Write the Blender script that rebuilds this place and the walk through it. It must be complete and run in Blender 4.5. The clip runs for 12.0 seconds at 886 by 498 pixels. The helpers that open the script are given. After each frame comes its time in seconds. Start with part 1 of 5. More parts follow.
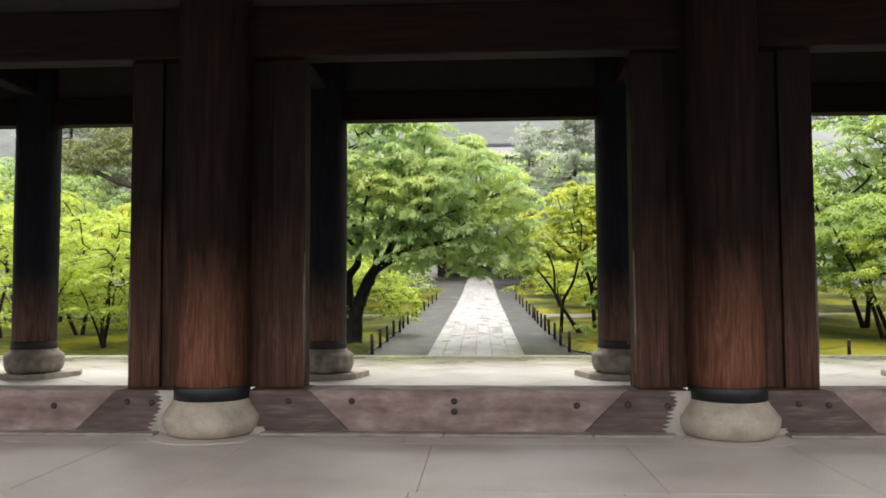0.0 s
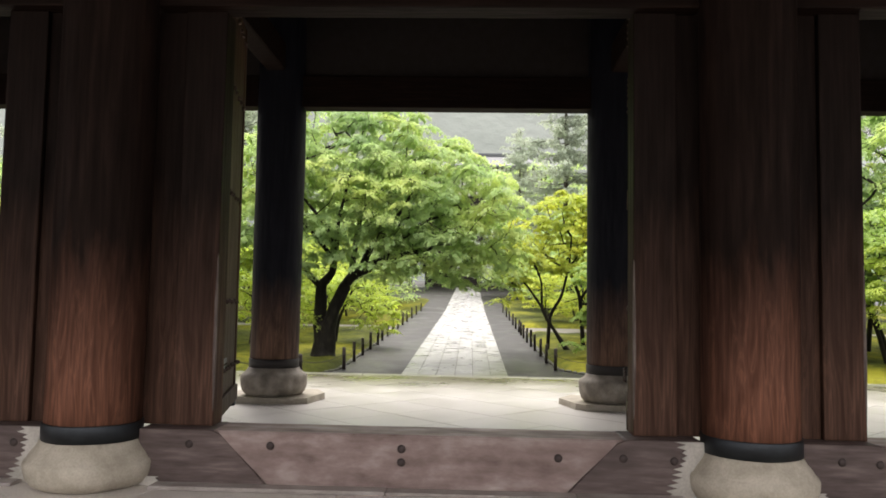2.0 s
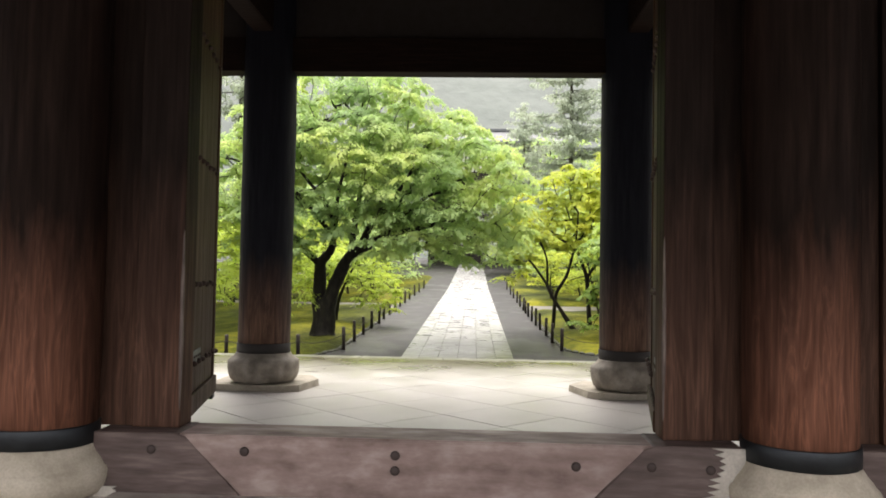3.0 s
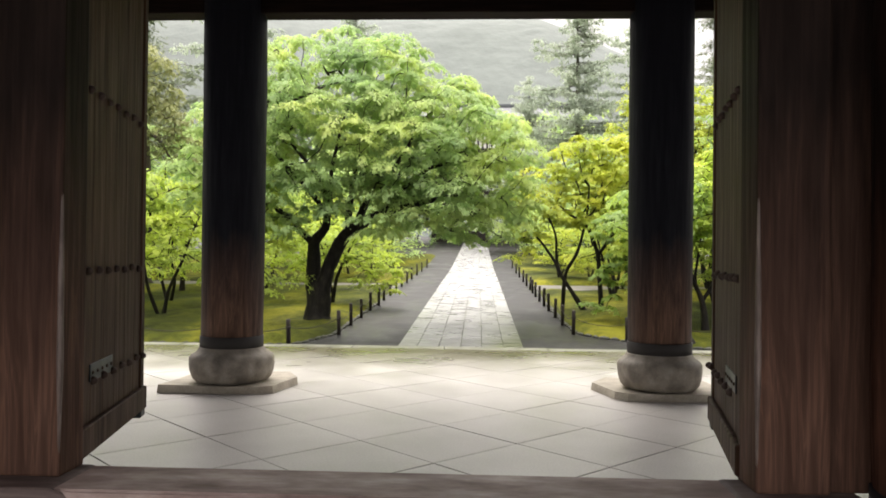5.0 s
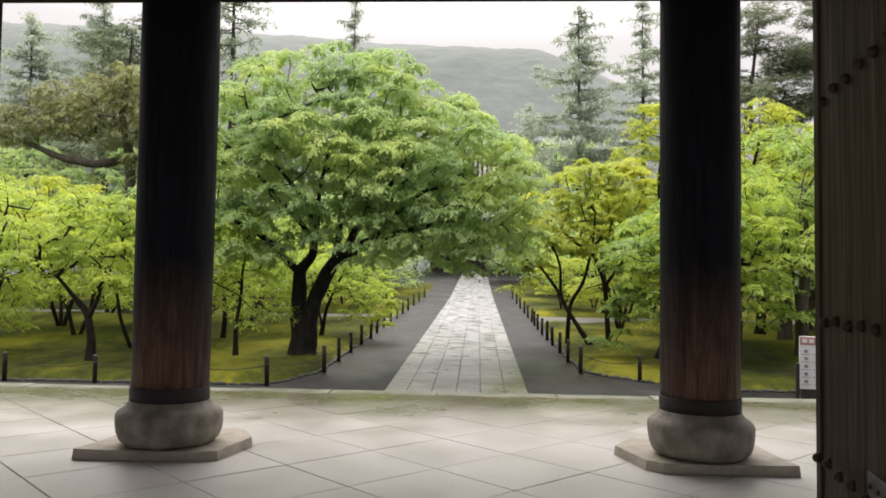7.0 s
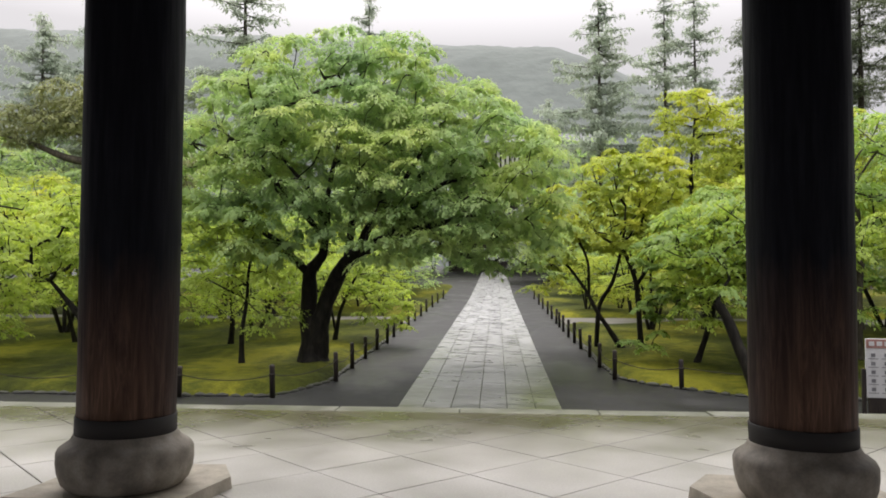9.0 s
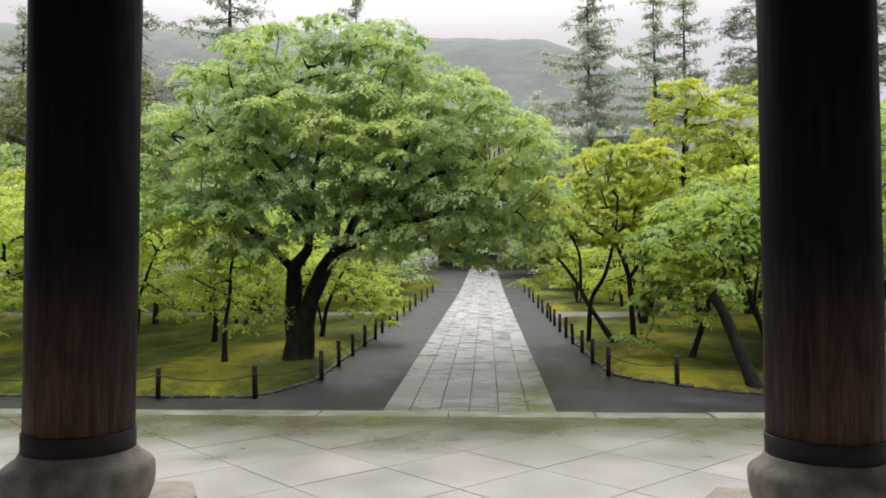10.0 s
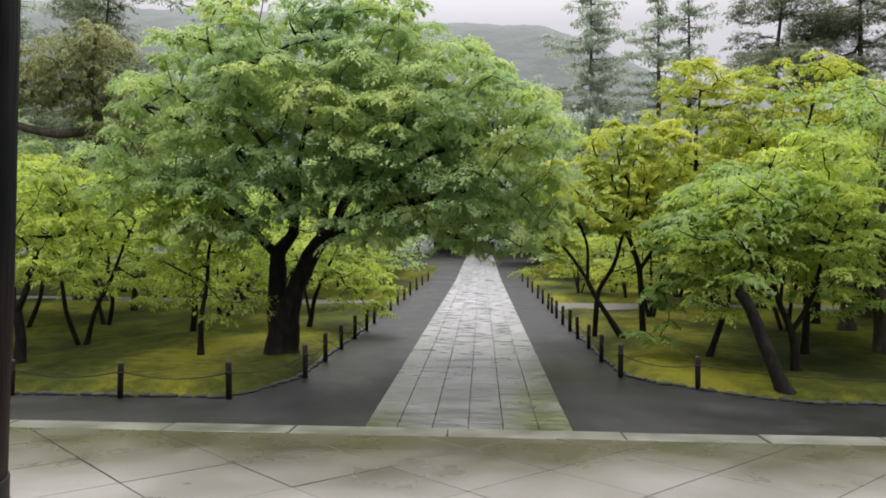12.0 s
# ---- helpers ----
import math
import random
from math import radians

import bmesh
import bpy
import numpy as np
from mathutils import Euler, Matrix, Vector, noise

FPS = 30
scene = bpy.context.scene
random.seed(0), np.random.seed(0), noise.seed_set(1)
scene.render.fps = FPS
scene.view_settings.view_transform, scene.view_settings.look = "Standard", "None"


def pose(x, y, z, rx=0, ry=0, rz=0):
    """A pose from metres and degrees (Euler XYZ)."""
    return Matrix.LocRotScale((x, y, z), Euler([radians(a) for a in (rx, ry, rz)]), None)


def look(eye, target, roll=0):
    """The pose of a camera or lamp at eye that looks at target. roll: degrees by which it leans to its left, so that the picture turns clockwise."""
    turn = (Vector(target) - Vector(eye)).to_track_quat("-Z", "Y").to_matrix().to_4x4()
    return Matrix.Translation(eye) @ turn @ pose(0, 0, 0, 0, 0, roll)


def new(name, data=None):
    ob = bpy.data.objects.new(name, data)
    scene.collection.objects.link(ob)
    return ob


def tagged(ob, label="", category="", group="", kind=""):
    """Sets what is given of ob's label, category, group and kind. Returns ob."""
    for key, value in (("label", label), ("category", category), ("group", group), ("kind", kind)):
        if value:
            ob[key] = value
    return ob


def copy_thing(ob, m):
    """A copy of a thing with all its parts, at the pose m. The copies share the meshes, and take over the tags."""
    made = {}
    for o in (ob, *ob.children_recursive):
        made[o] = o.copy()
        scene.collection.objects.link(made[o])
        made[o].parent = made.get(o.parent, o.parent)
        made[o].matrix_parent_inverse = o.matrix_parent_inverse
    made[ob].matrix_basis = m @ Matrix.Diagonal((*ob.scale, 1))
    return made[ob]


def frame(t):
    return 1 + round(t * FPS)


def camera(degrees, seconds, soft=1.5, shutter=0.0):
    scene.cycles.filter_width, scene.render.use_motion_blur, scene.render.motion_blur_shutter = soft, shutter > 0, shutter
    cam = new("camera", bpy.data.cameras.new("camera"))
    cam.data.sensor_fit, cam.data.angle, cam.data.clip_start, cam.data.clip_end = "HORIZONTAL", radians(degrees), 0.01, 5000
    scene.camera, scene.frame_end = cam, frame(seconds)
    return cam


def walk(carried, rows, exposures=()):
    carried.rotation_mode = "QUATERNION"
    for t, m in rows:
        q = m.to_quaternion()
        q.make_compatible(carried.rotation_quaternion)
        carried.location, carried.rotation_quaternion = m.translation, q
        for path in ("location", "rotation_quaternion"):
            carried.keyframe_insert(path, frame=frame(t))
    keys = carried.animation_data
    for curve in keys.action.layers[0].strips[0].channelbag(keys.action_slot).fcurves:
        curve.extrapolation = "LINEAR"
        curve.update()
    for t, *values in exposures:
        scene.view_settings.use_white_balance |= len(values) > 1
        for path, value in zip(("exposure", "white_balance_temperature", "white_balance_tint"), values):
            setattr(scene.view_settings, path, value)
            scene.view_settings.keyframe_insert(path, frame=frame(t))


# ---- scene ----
# ---- camera and walk ----
cam = camera(59.9, 12.0, soft=1.75)
EXPO = 0.45
PATH = [
    (0, (0.195, -0.638, 1.356), (0.096, 1.356, 1.463), -0.3),
    (0.5, (0.227, -0.216, 1.358), (0.147, 1.777, 1.5), -1.0),
    (1, (0.311, 0.169, 1.394), (0.245, 2.161, 1.562), -0.7),
    (1.5, (0.343, 0.585, 1.412), (0.279, 2.577, 1.578), 0.3),
    (2, (0.431, 1.009, 1.405), (0.357, 3.004, 1.539), 1.0),
    (2.5, (0.466, 1.408, 1.423), (0.382, 3.404, 1.521), 1.2),
    (3, (0.423, 1.831, 1.456), (0.341, 3.828, 1.529), 1.0),
    (5, (0.414, 3.483, 1.471), (0.322, 5.481, 1.488), 0.6),
    (5.5, (0.44, 3.889, 1.485), (0.345, 5.887, 1.494), 0.7),
    (6, (0.401, 4.346, 1.512), (0.308, 6.344, 1.52), 0.7),
    (6.5, (0.431, 4.794, 1.503), (0.339, 6.791, 1.544), 0.8),
    (7, (0.441, 5.169, 1.503), (0.349, 7.165, 1.596), 0.8),
    (7.2, (0.425, 5.353, 1.491), (0.332, 7.347, 1.605), 0.6),
    (9, (0.322, 6.72, 1.489), (0.183, 8.713, 1.584), 0.2),
    (9.5, (0.304, 7.009, 1.56), (0.181, 9.003, 1.641), -0.3),
    (10, (0.314, 7.256, 1.529), (0.202, 9.252, 1.607), -0.2),
    (10.5, (0.33, 7.762, 1.507), (0.201, 9.755, 1.601), 1.1),
    (11, (0.35, 8.091, 1.487), (0.21, 10.085, 1.565), 1.3),
    (11.5, (0.292, 8.462, 1.509), (0.163, 10.457, 1.563), 1.0),
    (12, (0.173, 8.869, 1.572), (0.073, 10.866, 1.616), 0.6),
]
walk(cam, [(t, look(eye, target, roll)) for t, eye, target, roll in PATH], [(0, EXPO + 1.26, 6930, 15), (1.5, EXPO + 1.32, 6980, 15), (3.0, EXPO + 1.48, 7030, 15), (5.0, EXPO + 1.40, 7030, 15), (6.0, EXPO + 1.06, 6950, 16), (7.0, EXPO + 0.86, 6880, 16), (9.0, EXPO + 0.62, 6700, 15), (11.0, EXPO + 0.68, 6550, 16), (12, EXPO + 0.52, 6480, 17)])

# ---- overcast sky ----
world = bpy.data.worlds.new("overcast_sky")
scene.world = world
world.use_nodes = True
wn, wl = world.node_tree.nodes, world.node_tree.links
wn.clear()
sky = wn.new("ShaderNodeTexSky")
sky.sky_type, sky.sun_disc = "NISHITA", False
sky.sun_elevation, sky.sun_rotation = radians(58), radians(-20)
sky.air_density, sky.dust_density = 1.0, 4.0
grey = wn.new("ShaderNodeHueSaturation")
grey.inputs["Saturation"].default_value = 0.12
grey.inputs["Value"].default_value = 0.06
coord, axes = wn.new("ShaderNodeTexCoord"), wn.new("ShaderNodeSeparateXYZ")
ramp = wn.new("ShaderNodeValToRGB")
ramp.color_ramp.elements[0].position, ramp.color_ramp.elements[0].color = 0.0, (0.222, 0.238, 0.270, 1)
ramp.color_ramp.elements[1].position, ramp.color_ramp.elements[1].color = 1.0, (1.65, 1.65, 1.65, 1)
for place, value in ((0.30, 0.36), (0.60, 1.45)):
    step = ramp.color_ramp.elements.new(place)
    step.color = (value, value * 1.015, value * 1.045, 1)
cloud = wn.new("ShaderNodeTexNoise")
cloud.inputs["Scale"].default_value, cloud.inputs["Detail"].default_value = 2.2, 4
cloudy = wn.new("ShaderNodeMapRange")
cloudy.inputs["To Min"].default_value, cloudy.inputs["To Max"].default_value = 0.88, 1.12
veil, sum_sky, back, wout = wn.new("ShaderNodeMixRGB"), wn.new("ShaderNodeMixRGB"), wn.new("ShaderNodeBackground"), wn.new("ShaderNodeOutputWorld")
veil.blend_type, veil.inputs[0].default_value = "MULTIPLY", 1.0
sum_sky.inputs[0].default_value = 0.85
wl.new(coord.outputs["Generated"], axes.inputs[0])
wl.new(axes.outputs["Z"], ramp.inputs[0])
wl.new(coord.outputs["Generated"], cloud.inputs["Vector"])
wl.new(cloud.outputs[0], cloudy.inputs[0])
wl.new(ramp.outputs[0], veil.inputs[1])
wl.new(cloudy.outputs[0], veil.inputs[2])
wl.new(sky.outputs[0], grey.inputs["Color"])
wl.new(grey.outputs[0], sum_sky.inputs[1])
wl.new(veil.outputs[0], sum_sky.inputs[2])
wl.new(sum_sky.outputs[0], back.inputs["Color"])
back.inputs["Strength"].default_value = 1.0
wl.new(back.outputs[0], wout.inputs[0])
sun = new("sun", bpy.data.lights.new("sun", "SUN"))
sun.data.energy, sun.data.angle, sun.data.color = 0.8, radians(35), (1.0, 0.97, 0.92)
sun.matrix_world = look((0, 0, 30), (6, -16, 0))


# ---- materials ----
def material(name, base, rough=0.7, metal=0.0, bump=0.2):
    """A material whose colour the caller wires: returns it with its tree's shortcuts."""
    m = bpy.data.materials.new(name)
    m.use_nodes = True
    n, l = m.node_tree.nodes, m.node_tree.links
    b = n["Principled BSDF"]
    b.inputs["Base Color"].default_value, b.inputs["Roughness"].default_value, b.inputs["Metallic"].default_value = (*base, 1), rough, metal
    return m, n, l, b


def tex(n, l, kind, scale, vec=None, detail=4.0, stretch=None, rough=0.55):
    t = n.new(kind)
    if "Scale" in t.inputs:
        t.inputs["Scale"].default_value = scale
    if "Detail" in t.inputs:
        t.inputs["Detail"].default_value = detail
    if "Roughness" in t.inputs:
        t.inputs["Roughness"].default_value = rough
    if vec is not None:
        if stretch:
            mp = n.new("ShaderNodeMapping")
            mp.inputs["Scale"].default_value = stretch
            l.new(vec, mp.inputs[0])
            vec = mp.outputs[0]
        l.new(vec, t.inputs["Vector"])
    return t


def ramp_of(n, l, fac, stops):
    r = n.new("ShaderNodeValToRGB")
    e = r.color_ramp.elements
    while len(e) < len(stops):
        e.new(0.5)
    for k, (p, c) in zip(e, stops):
        k.position, k.color = p, (*c, 1)
    l.new(fac, r.inputs[0])
    return r.outputs[0]


def blend(n, l, fac, a, b, kind="MIX"):
    x = n.new("ShaderNodeMixRGB")
    x.blend_type = kind
    for s, v in zip(x.inputs, (fac, a, b)):
        if isinstance(v, (int, float)):
            s.default_value = v
        elif isinstance(v, tuple):
            s.default_value = (*v, 1)
        else:
            l.new(v, s)
    return x.outputs[0]


def remap(n, l, v, a, b, c, d):
    r = n.new("ShaderNodeMapRange")
    for k, x in zip(("From Min", "From Max", "To Min", "To Max"), (a, b, c, d)):
        r.inputs[k].default_value = x
    l.new(v, r.inputs[0])
    return r.outputs[0]


def relief(n, l, b, height, strength, distance=0.02):
    k = n.new("ShaderNodeBump")
    k.inputs["Strength"].default_value, k.inputs["Distance"].default_value = strength, distance
    l.new(height, k.inputs["Height"])
    l.new(k.outputs[0], b.inputs["Normal"])


def object_vec(n):
    return n.new("ShaderNodeTexCoord").outputs["Object"]


def wood(name, dark, mid, light, grain=(9, 9, 0.7), rough=0.62, worn=None, spec=0.5, fade=0.5):
    """Weathered timber with grain along local z (or by grain's smallest axis). worn: height to which it is redder, part
    wear and part painted light.
    """
    m, n, l, b = material(name, mid, rough)
    v = object_vec(n)
    g = tex(n, l, "ShaderNodeTexNoise", 3.0, v, 8, grain, 0.6)
    big = tex(n, l, "ShaderNodeTexNoise", 1.1, v, 3)
    c = ramp_of(n, l, g.outputs[0], [(0.3, dark), (0.52, mid), (0.75, light)])
    c = blend(n, l, remap(n, l, big.outputs[0], 0.35, 0.7, 0.0, 0.55), c, dark)
    if worn:
        top, colour = worn
        sep = n.new("ShaderNodeSeparateXYZ")
        l.new(v, sep.inputs[0])
        add = n.new("ShaderNodeMath")
        add.operation = "MULTIPLY_ADD"
        add.inputs[1].default_value, add.inputs[2].default_value = 1.5 * fade, -0.75 * fade
        ragged = tex(n, l, "ShaderNodeTexNoise", 2.0, v, 5, (3, 3, 0.5))
        l.new(ragged.outputs[0], add.inputs[0])
        s = n.new("ShaderNodeMath")
        s.operation = "ADD"
        l.new(sep.outputs["Z"], s.inputs[0])
        l.new(add.outputs[0], s.inputs[1])
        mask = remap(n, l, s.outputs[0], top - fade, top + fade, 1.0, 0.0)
        wavy = tex(n, l, "ShaderNodeTexNoise", 2.6, v, 4, (grain[0] * 0.55, grain[1] * 0.55, grain[2] * 0.8))
        wavy.inputs["Distortion"].default_value = 1.6
        bleached = blend(n, l, remap(n, l, g.outputs[0], 0.35, 0.7, 0.0, 1.0), tuple(x * 0.55 for x in colour), colour)
        bleached = blend(n, l, 1.0, bleached, ramp_of(n, l, wavy.outputs[0], [(0.38, (0.76, 0.72, 0.70)), (0.50, (1, 1, 1)), (0.545, (1.35, 1.3, 1.25)), (0.59, (0.97, 0.97, 0.97)), (0.66, (0.8, 0.76, 0.72))]), "MULTIPLY")
        # Painted light: foot colour strongest on the -y side that daylight reaches.
        worn_lit = n.new("ShaderNodeMath")
        worn_lit.operation = "MULTIPLY"
        l.new(mask, worn_lit.inputs[0])
        l.new(remap(n, l, sep.outputs["Y"], -0.36, -0.02, 1.0, 0.35), worn_lit.inputs[1])
        c = blend(n, l, worn_lit.outputs[0], c, bleached)
    l.new(c, b.inputs["Base Color"])
    l.new(remap(n, l, g.outputs[0], 0.3, 0.7, rough + 0.1, rough - 0.1), b.inputs["Roughness"])
    b.inputs["Specular IOR Level"].default_value = spec
    relief(n, l, b, g.outputs[0], 0.35, 0.01)
    return m


def stone(name, a, b_, c, scale=3.0, rough=0.75, bump=0.4, wet=None, vary=0.0, stain=None, algae_shade=None, spec=0.5):
    m, n, l, b = material(name, a, rough)
    b.inputs["Specular IOR Level"].default_value = spec
    v = object_vec(n)
    geo = n.new("ShaderNodeNewGeometry").outputs["Position"]
    fine = tex(n, l, "ShaderNodeTexNoise", 60, v, 3)
    big = tex(n, l, "ShaderNodeTexNoise", scale, geo, 6)
    col = ramp_of(n, l, big.outputs[0], [(0.3, a), (0.5, b_), (0.72, c)])
    col = blend(n, l, 0.32, col, ramp_of(n, l, fine.outputs[0], [(0.35, (0.55, 0.55, 0.55)), (0.65, (1, 1, 1))]), "MULTIPLY")
    if vary:
        info = n.new("ShaderNodeObjectInfo").outputs["Random"]
        col = blend(n, l, 1.0, col, ramp_of(n, l, info, [(0.0, (1 - vary,) * 3), (1.0, (1.0, 1.0, 1.0))]), "MULTIPLY")
    r = remap(n, l, big.outputs[0], 0.3, 0.7, rough - 0.08, rough + 0.08)
    if stain:
        edge, width, tint, wet_rough = stain
        sep = n.new("ShaderNodeSeparateXYZ")
        l.new(geo, sep.inputs[0])
        ragged = tex(n, l, "ShaderNodeTexNoise", 0.9, geo, 3)
        k = n.new("ShaderNodeMath")
        k.operation = "MULTIPLY_ADD"
        k.inputs[1].default_value = 1.6
        l.new(ragged.outputs[0], k.inputs[0])
        l.new(sep.outputs["Y"], k.inputs[2])
        mask = remap(n, l, k.outputs[0], edge + 0.8, edge + 0.8 + width, 0.0, 1.0)
        col = blend(n, l, mask, col, blend(n, l, 1.0, col, tint, "MULTIPLY"))
        rr = n.new("ShaderNodeMath")
        rr.operation = "MULTIPLY_ADD"
        rr.inputs[1].default_value = wet_rough - rough
        l.new(mask, rr.inputs[0])
        l.new(r, rr.inputs[2])
        r = rr.outputs[0]
    if algae_shade:
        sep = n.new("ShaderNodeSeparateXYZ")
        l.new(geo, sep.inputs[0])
        # Shade of gate and trees painted in: slabs darken towards the gate.
        shade_noise = tex(n, l, "ShaderNodeTexNoise", 0.8, geo, 5)
        near_shade = n.new("ShaderNodeMath")
        near_shade.operation = "MULTIPLY"
        l.new(remap(n, l, sep.outputs["Y"], 17, 44, 1.0, 0.0), near_shade.inputs[0])
        l.new(remap(n, l, shade_noise.outputs[0], 0.3, 0.6, 0.6, 1.0), near_shade.inputs[1])
        col = blend(n, l, near_shade.outputs[0], col, blend(n, l, 1.0, col, (0.25, 0.253, 0.215), "MULTIPLY"))
        side = n.new("ShaderNodeMath")
        side.operation = "MAXIMUM"
        l.new(remap(n, l, sep.outputs["X"], 0.35, 0.95, 0.0, 1.0), side.inputs[0])
        l.new(remap(n, l, sep.outputs["X"], -0.85, -1.35, 0.0, 1.0), side.inputs[1])
        # Green algae along both sides of the path.
        patch = tex(n, l, "ShaderNodeTexNoise", 0.45, geo, 5)
        growth = [side.outputs[0], remap(n, l, patch.outputs[0], 0.42, 0.58, 0.25, 1.0), remap(n, l, sep.outputs["Y"], 21, 31, 1.0, 0.04)]
        both = n.new("ShaderNodeMath")
        both.operation = "MULTIPLY"
        l.new(growth[0], both.inputs[0])
        l.new(growth[1], both.inputs[1])
        all3 = n.new("ShaderNodeMath")
        all3.operation = "MULTIPLY"
        l.new(both.outputs[0], all3.inputs[0])
        l.new(growth[2], all3.inputs[1])
        col = blend(n, l, all3.outputs[0], col, blend(n, l, 1.0, col, algae_shade, "MULTIPLY"))
        shade_mask = near_shade.outputs[0]
    if wet:
        pud = tex(n, l, "ShaderNodeTexNoise", wet[0], geo, 5, wet[2] if len(wet) > 2 else (1, 0.6, 1))
        wmask = remap(n, l, pud.outputs[0], 0.46, 0.60, 0.0, 1.0)
        col = blend(n, l, wmask, col, blend(n, l, 1.0, col, (0.62, 0.62, 0.63), "MULTIPLY"))
        wr = n.new("ShaderNodeMix")
        l.new(wmask, wr.inputs[0])
        l.new(r, wr.inputs[2])
        wr.inputs[3].default_value = wet[1]
        r = wr.outputs[0]
    if algae_shade:
        # Slabs with the painted shade are rougher too.
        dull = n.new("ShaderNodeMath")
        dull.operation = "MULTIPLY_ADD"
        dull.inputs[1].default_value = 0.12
        l.new(shade_mask, dull.inputs[0])
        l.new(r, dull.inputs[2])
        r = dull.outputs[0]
    l.new(col, b.inputs["Base Color"])
    l.new(r, b.inputs["Roughness"])
    relief(n, l, b, fine.outputs[0], bump * 0.5, 0.004)
    return m


def foliage(name, a, b_, c, scale=0.9, through_light=0.35, glow=(1.15, 1.2, 0.55)):
    """Leaves: colour by clump and by leaf, some light let through."""
    m, n, l, b = material(name, b_, 0.6)
    geo = n.new("ShaderNodeNewGeometry")
    big = tex(n, l, "ShaderNodeTexNoise", scale, geo.outputs["Position"], 3)
    col = ramp_of(n, l, big.outputs[0], [(0.32, a), (0.5, b_), (0.68, c)])
    col = blend(n, l, 1.0, col, ramp_of(n, l, geo.outputs["Random Per Island"], [(0.0, (0.88, 0.90, 0.88)), (1.0, (1.09, 1.08, 1.03))]), "MULTIPLY")
    l.new(col, b.inputs["Base Color"])
    b.inputs["Specular IOR Level"].default_value = 0.2
    tr, mx = n.new("ShaderNodeBsdfTranslucent"), n.new("ShaderNodeMixShader")
    l.new(blend(n, l, 1.0, col, glow, "MULTIPLY"), tr.inputs["Color"])
    mx.inputs[0].default_value = through_light
    l.new(b.outputs[0], mx.inputs[1])
    l.new(tr.outputs[0], mx.inputs[2])
    l.new(mx.outputs[0], n["Material Output"].inputs[0])
    return m


def plain(name, base, rough, metal=0.0, amount=0.25, scale=8.0):
    m, n, l, b = material(name, base, rough, metal)
    t = tex(n, l, "ShaderNodeTexNoise", scale, object_vec(n), 5)
    l.new(ramp_of(n, l, t.outputs[0], [(0.3, tuple(x * (1 - amount) for x in base)), (0.7, tuple(min(1, x * (1 + amount)) for x in base))]), b.inputs["Base Color"])
    l.new(remap(n, l, t.outputs[0], 0.3, 0.7, rough - 0.1, rough + 0.1), b.inputs["Roughness"])
    return m


# Dark tops and paler feet carry painted light besides the wear.
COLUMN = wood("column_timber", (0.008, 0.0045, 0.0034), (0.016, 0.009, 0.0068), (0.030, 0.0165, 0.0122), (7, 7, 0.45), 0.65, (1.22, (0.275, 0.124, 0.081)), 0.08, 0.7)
# The bluish black has a veil of sky glare mixed in.
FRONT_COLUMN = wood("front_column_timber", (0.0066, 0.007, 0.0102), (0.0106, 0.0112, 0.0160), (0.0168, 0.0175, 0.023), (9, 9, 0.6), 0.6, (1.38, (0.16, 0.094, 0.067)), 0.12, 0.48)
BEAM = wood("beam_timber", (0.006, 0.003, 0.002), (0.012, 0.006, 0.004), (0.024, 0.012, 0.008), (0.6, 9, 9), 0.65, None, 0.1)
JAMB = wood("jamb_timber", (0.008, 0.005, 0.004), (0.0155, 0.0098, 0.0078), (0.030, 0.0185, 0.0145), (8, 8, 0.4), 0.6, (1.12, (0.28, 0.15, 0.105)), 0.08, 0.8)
DOOR = wood("door_timber", (0.030, 0.0155, 0.0095), (0.066, 0.0345, 0.0215), (0.125, 0.069, 0.046), (7, 7, 0.4), 0.6, None, 0.1)
# Pale tone stands for the highlight on the posts' worn corners.
WORN_GLINT = wood("worn_glint_timber", (0.05, 0.035, 0.029), (0.13, 0.098, 0.084), (0.26, 0.21, 0.185), (8, 8, 1.2), 0.45, None, 0.4)
SILL = wood("threshold_timber", (0.14, 0.092, 0.08), (0.30, 0.22, 0.20), (0.52, 0.43, 0.395), (0.9, 2.2, 2.2), 0.6)
POST = wood("post_timber", (0.012, 0.009, 0.008), (0.028, 0.020, 0.016), (0.05, 0.038, 0.030), (9, 9, 1), 0.6)
BARK = wood("maple_bark", (0.005, 0.0045, 0.0035), (0.013, 0.011, 0.008), (0.032, 0.028, 0.018), (3, 3, 1.2), 0.75, None, 0.2)
PALE_BARK = wood("old_bark", (0.022, 0.018, 0.013), (0.055, 0.045, 0.031), (0.10, 0.085, 0.056), (3, 3, 1.2), 0.85)
BASE_STONE = stone("base_stone", (0.34, 0.30, 0.235), (0.46, 0.415, 0.335), (0.57, 0.52, 0.43), 5.0, 0.7)
DARK_BASE = stone("weathered_base_stone", (0.15, 0.128, 0.104), (0.27, 0.237, 0.196), (0.40, 0.36, 0.305), 6.0, 0.7)
INNER = stone("inner_floor_stone", (0.54, 0.49, 0.445), (0.68, 0.63, 0.58), (0.77, 0.725, 0.68), 0.9, 0.42, 0.15, vary=0.07)
TILE = stone("porch_tile", (0.545, 0.525, 0.492), (0.63, 0.608, 0.575), (0.70, 0.678, 0.645), 1.3, 0.40, 0.15, vary=0.10, stain=(13.2, 2.7, (0.14, 0.13, 0.076), 0.28))
JOINT = stone("joint_mortar", (0.15, 0.14, 0.125), (0.22, 0.205, 0.18), (0.30, 0.28, 0.25), 6.0, 0.9)
KERB = stone("kerb_granite", (0.10, 0.105, 0.075), (0.155, 0.158, 0.12), (0.235, 0.235, 0.19), 2.5, 0.4, 0.3, vary=0.15)
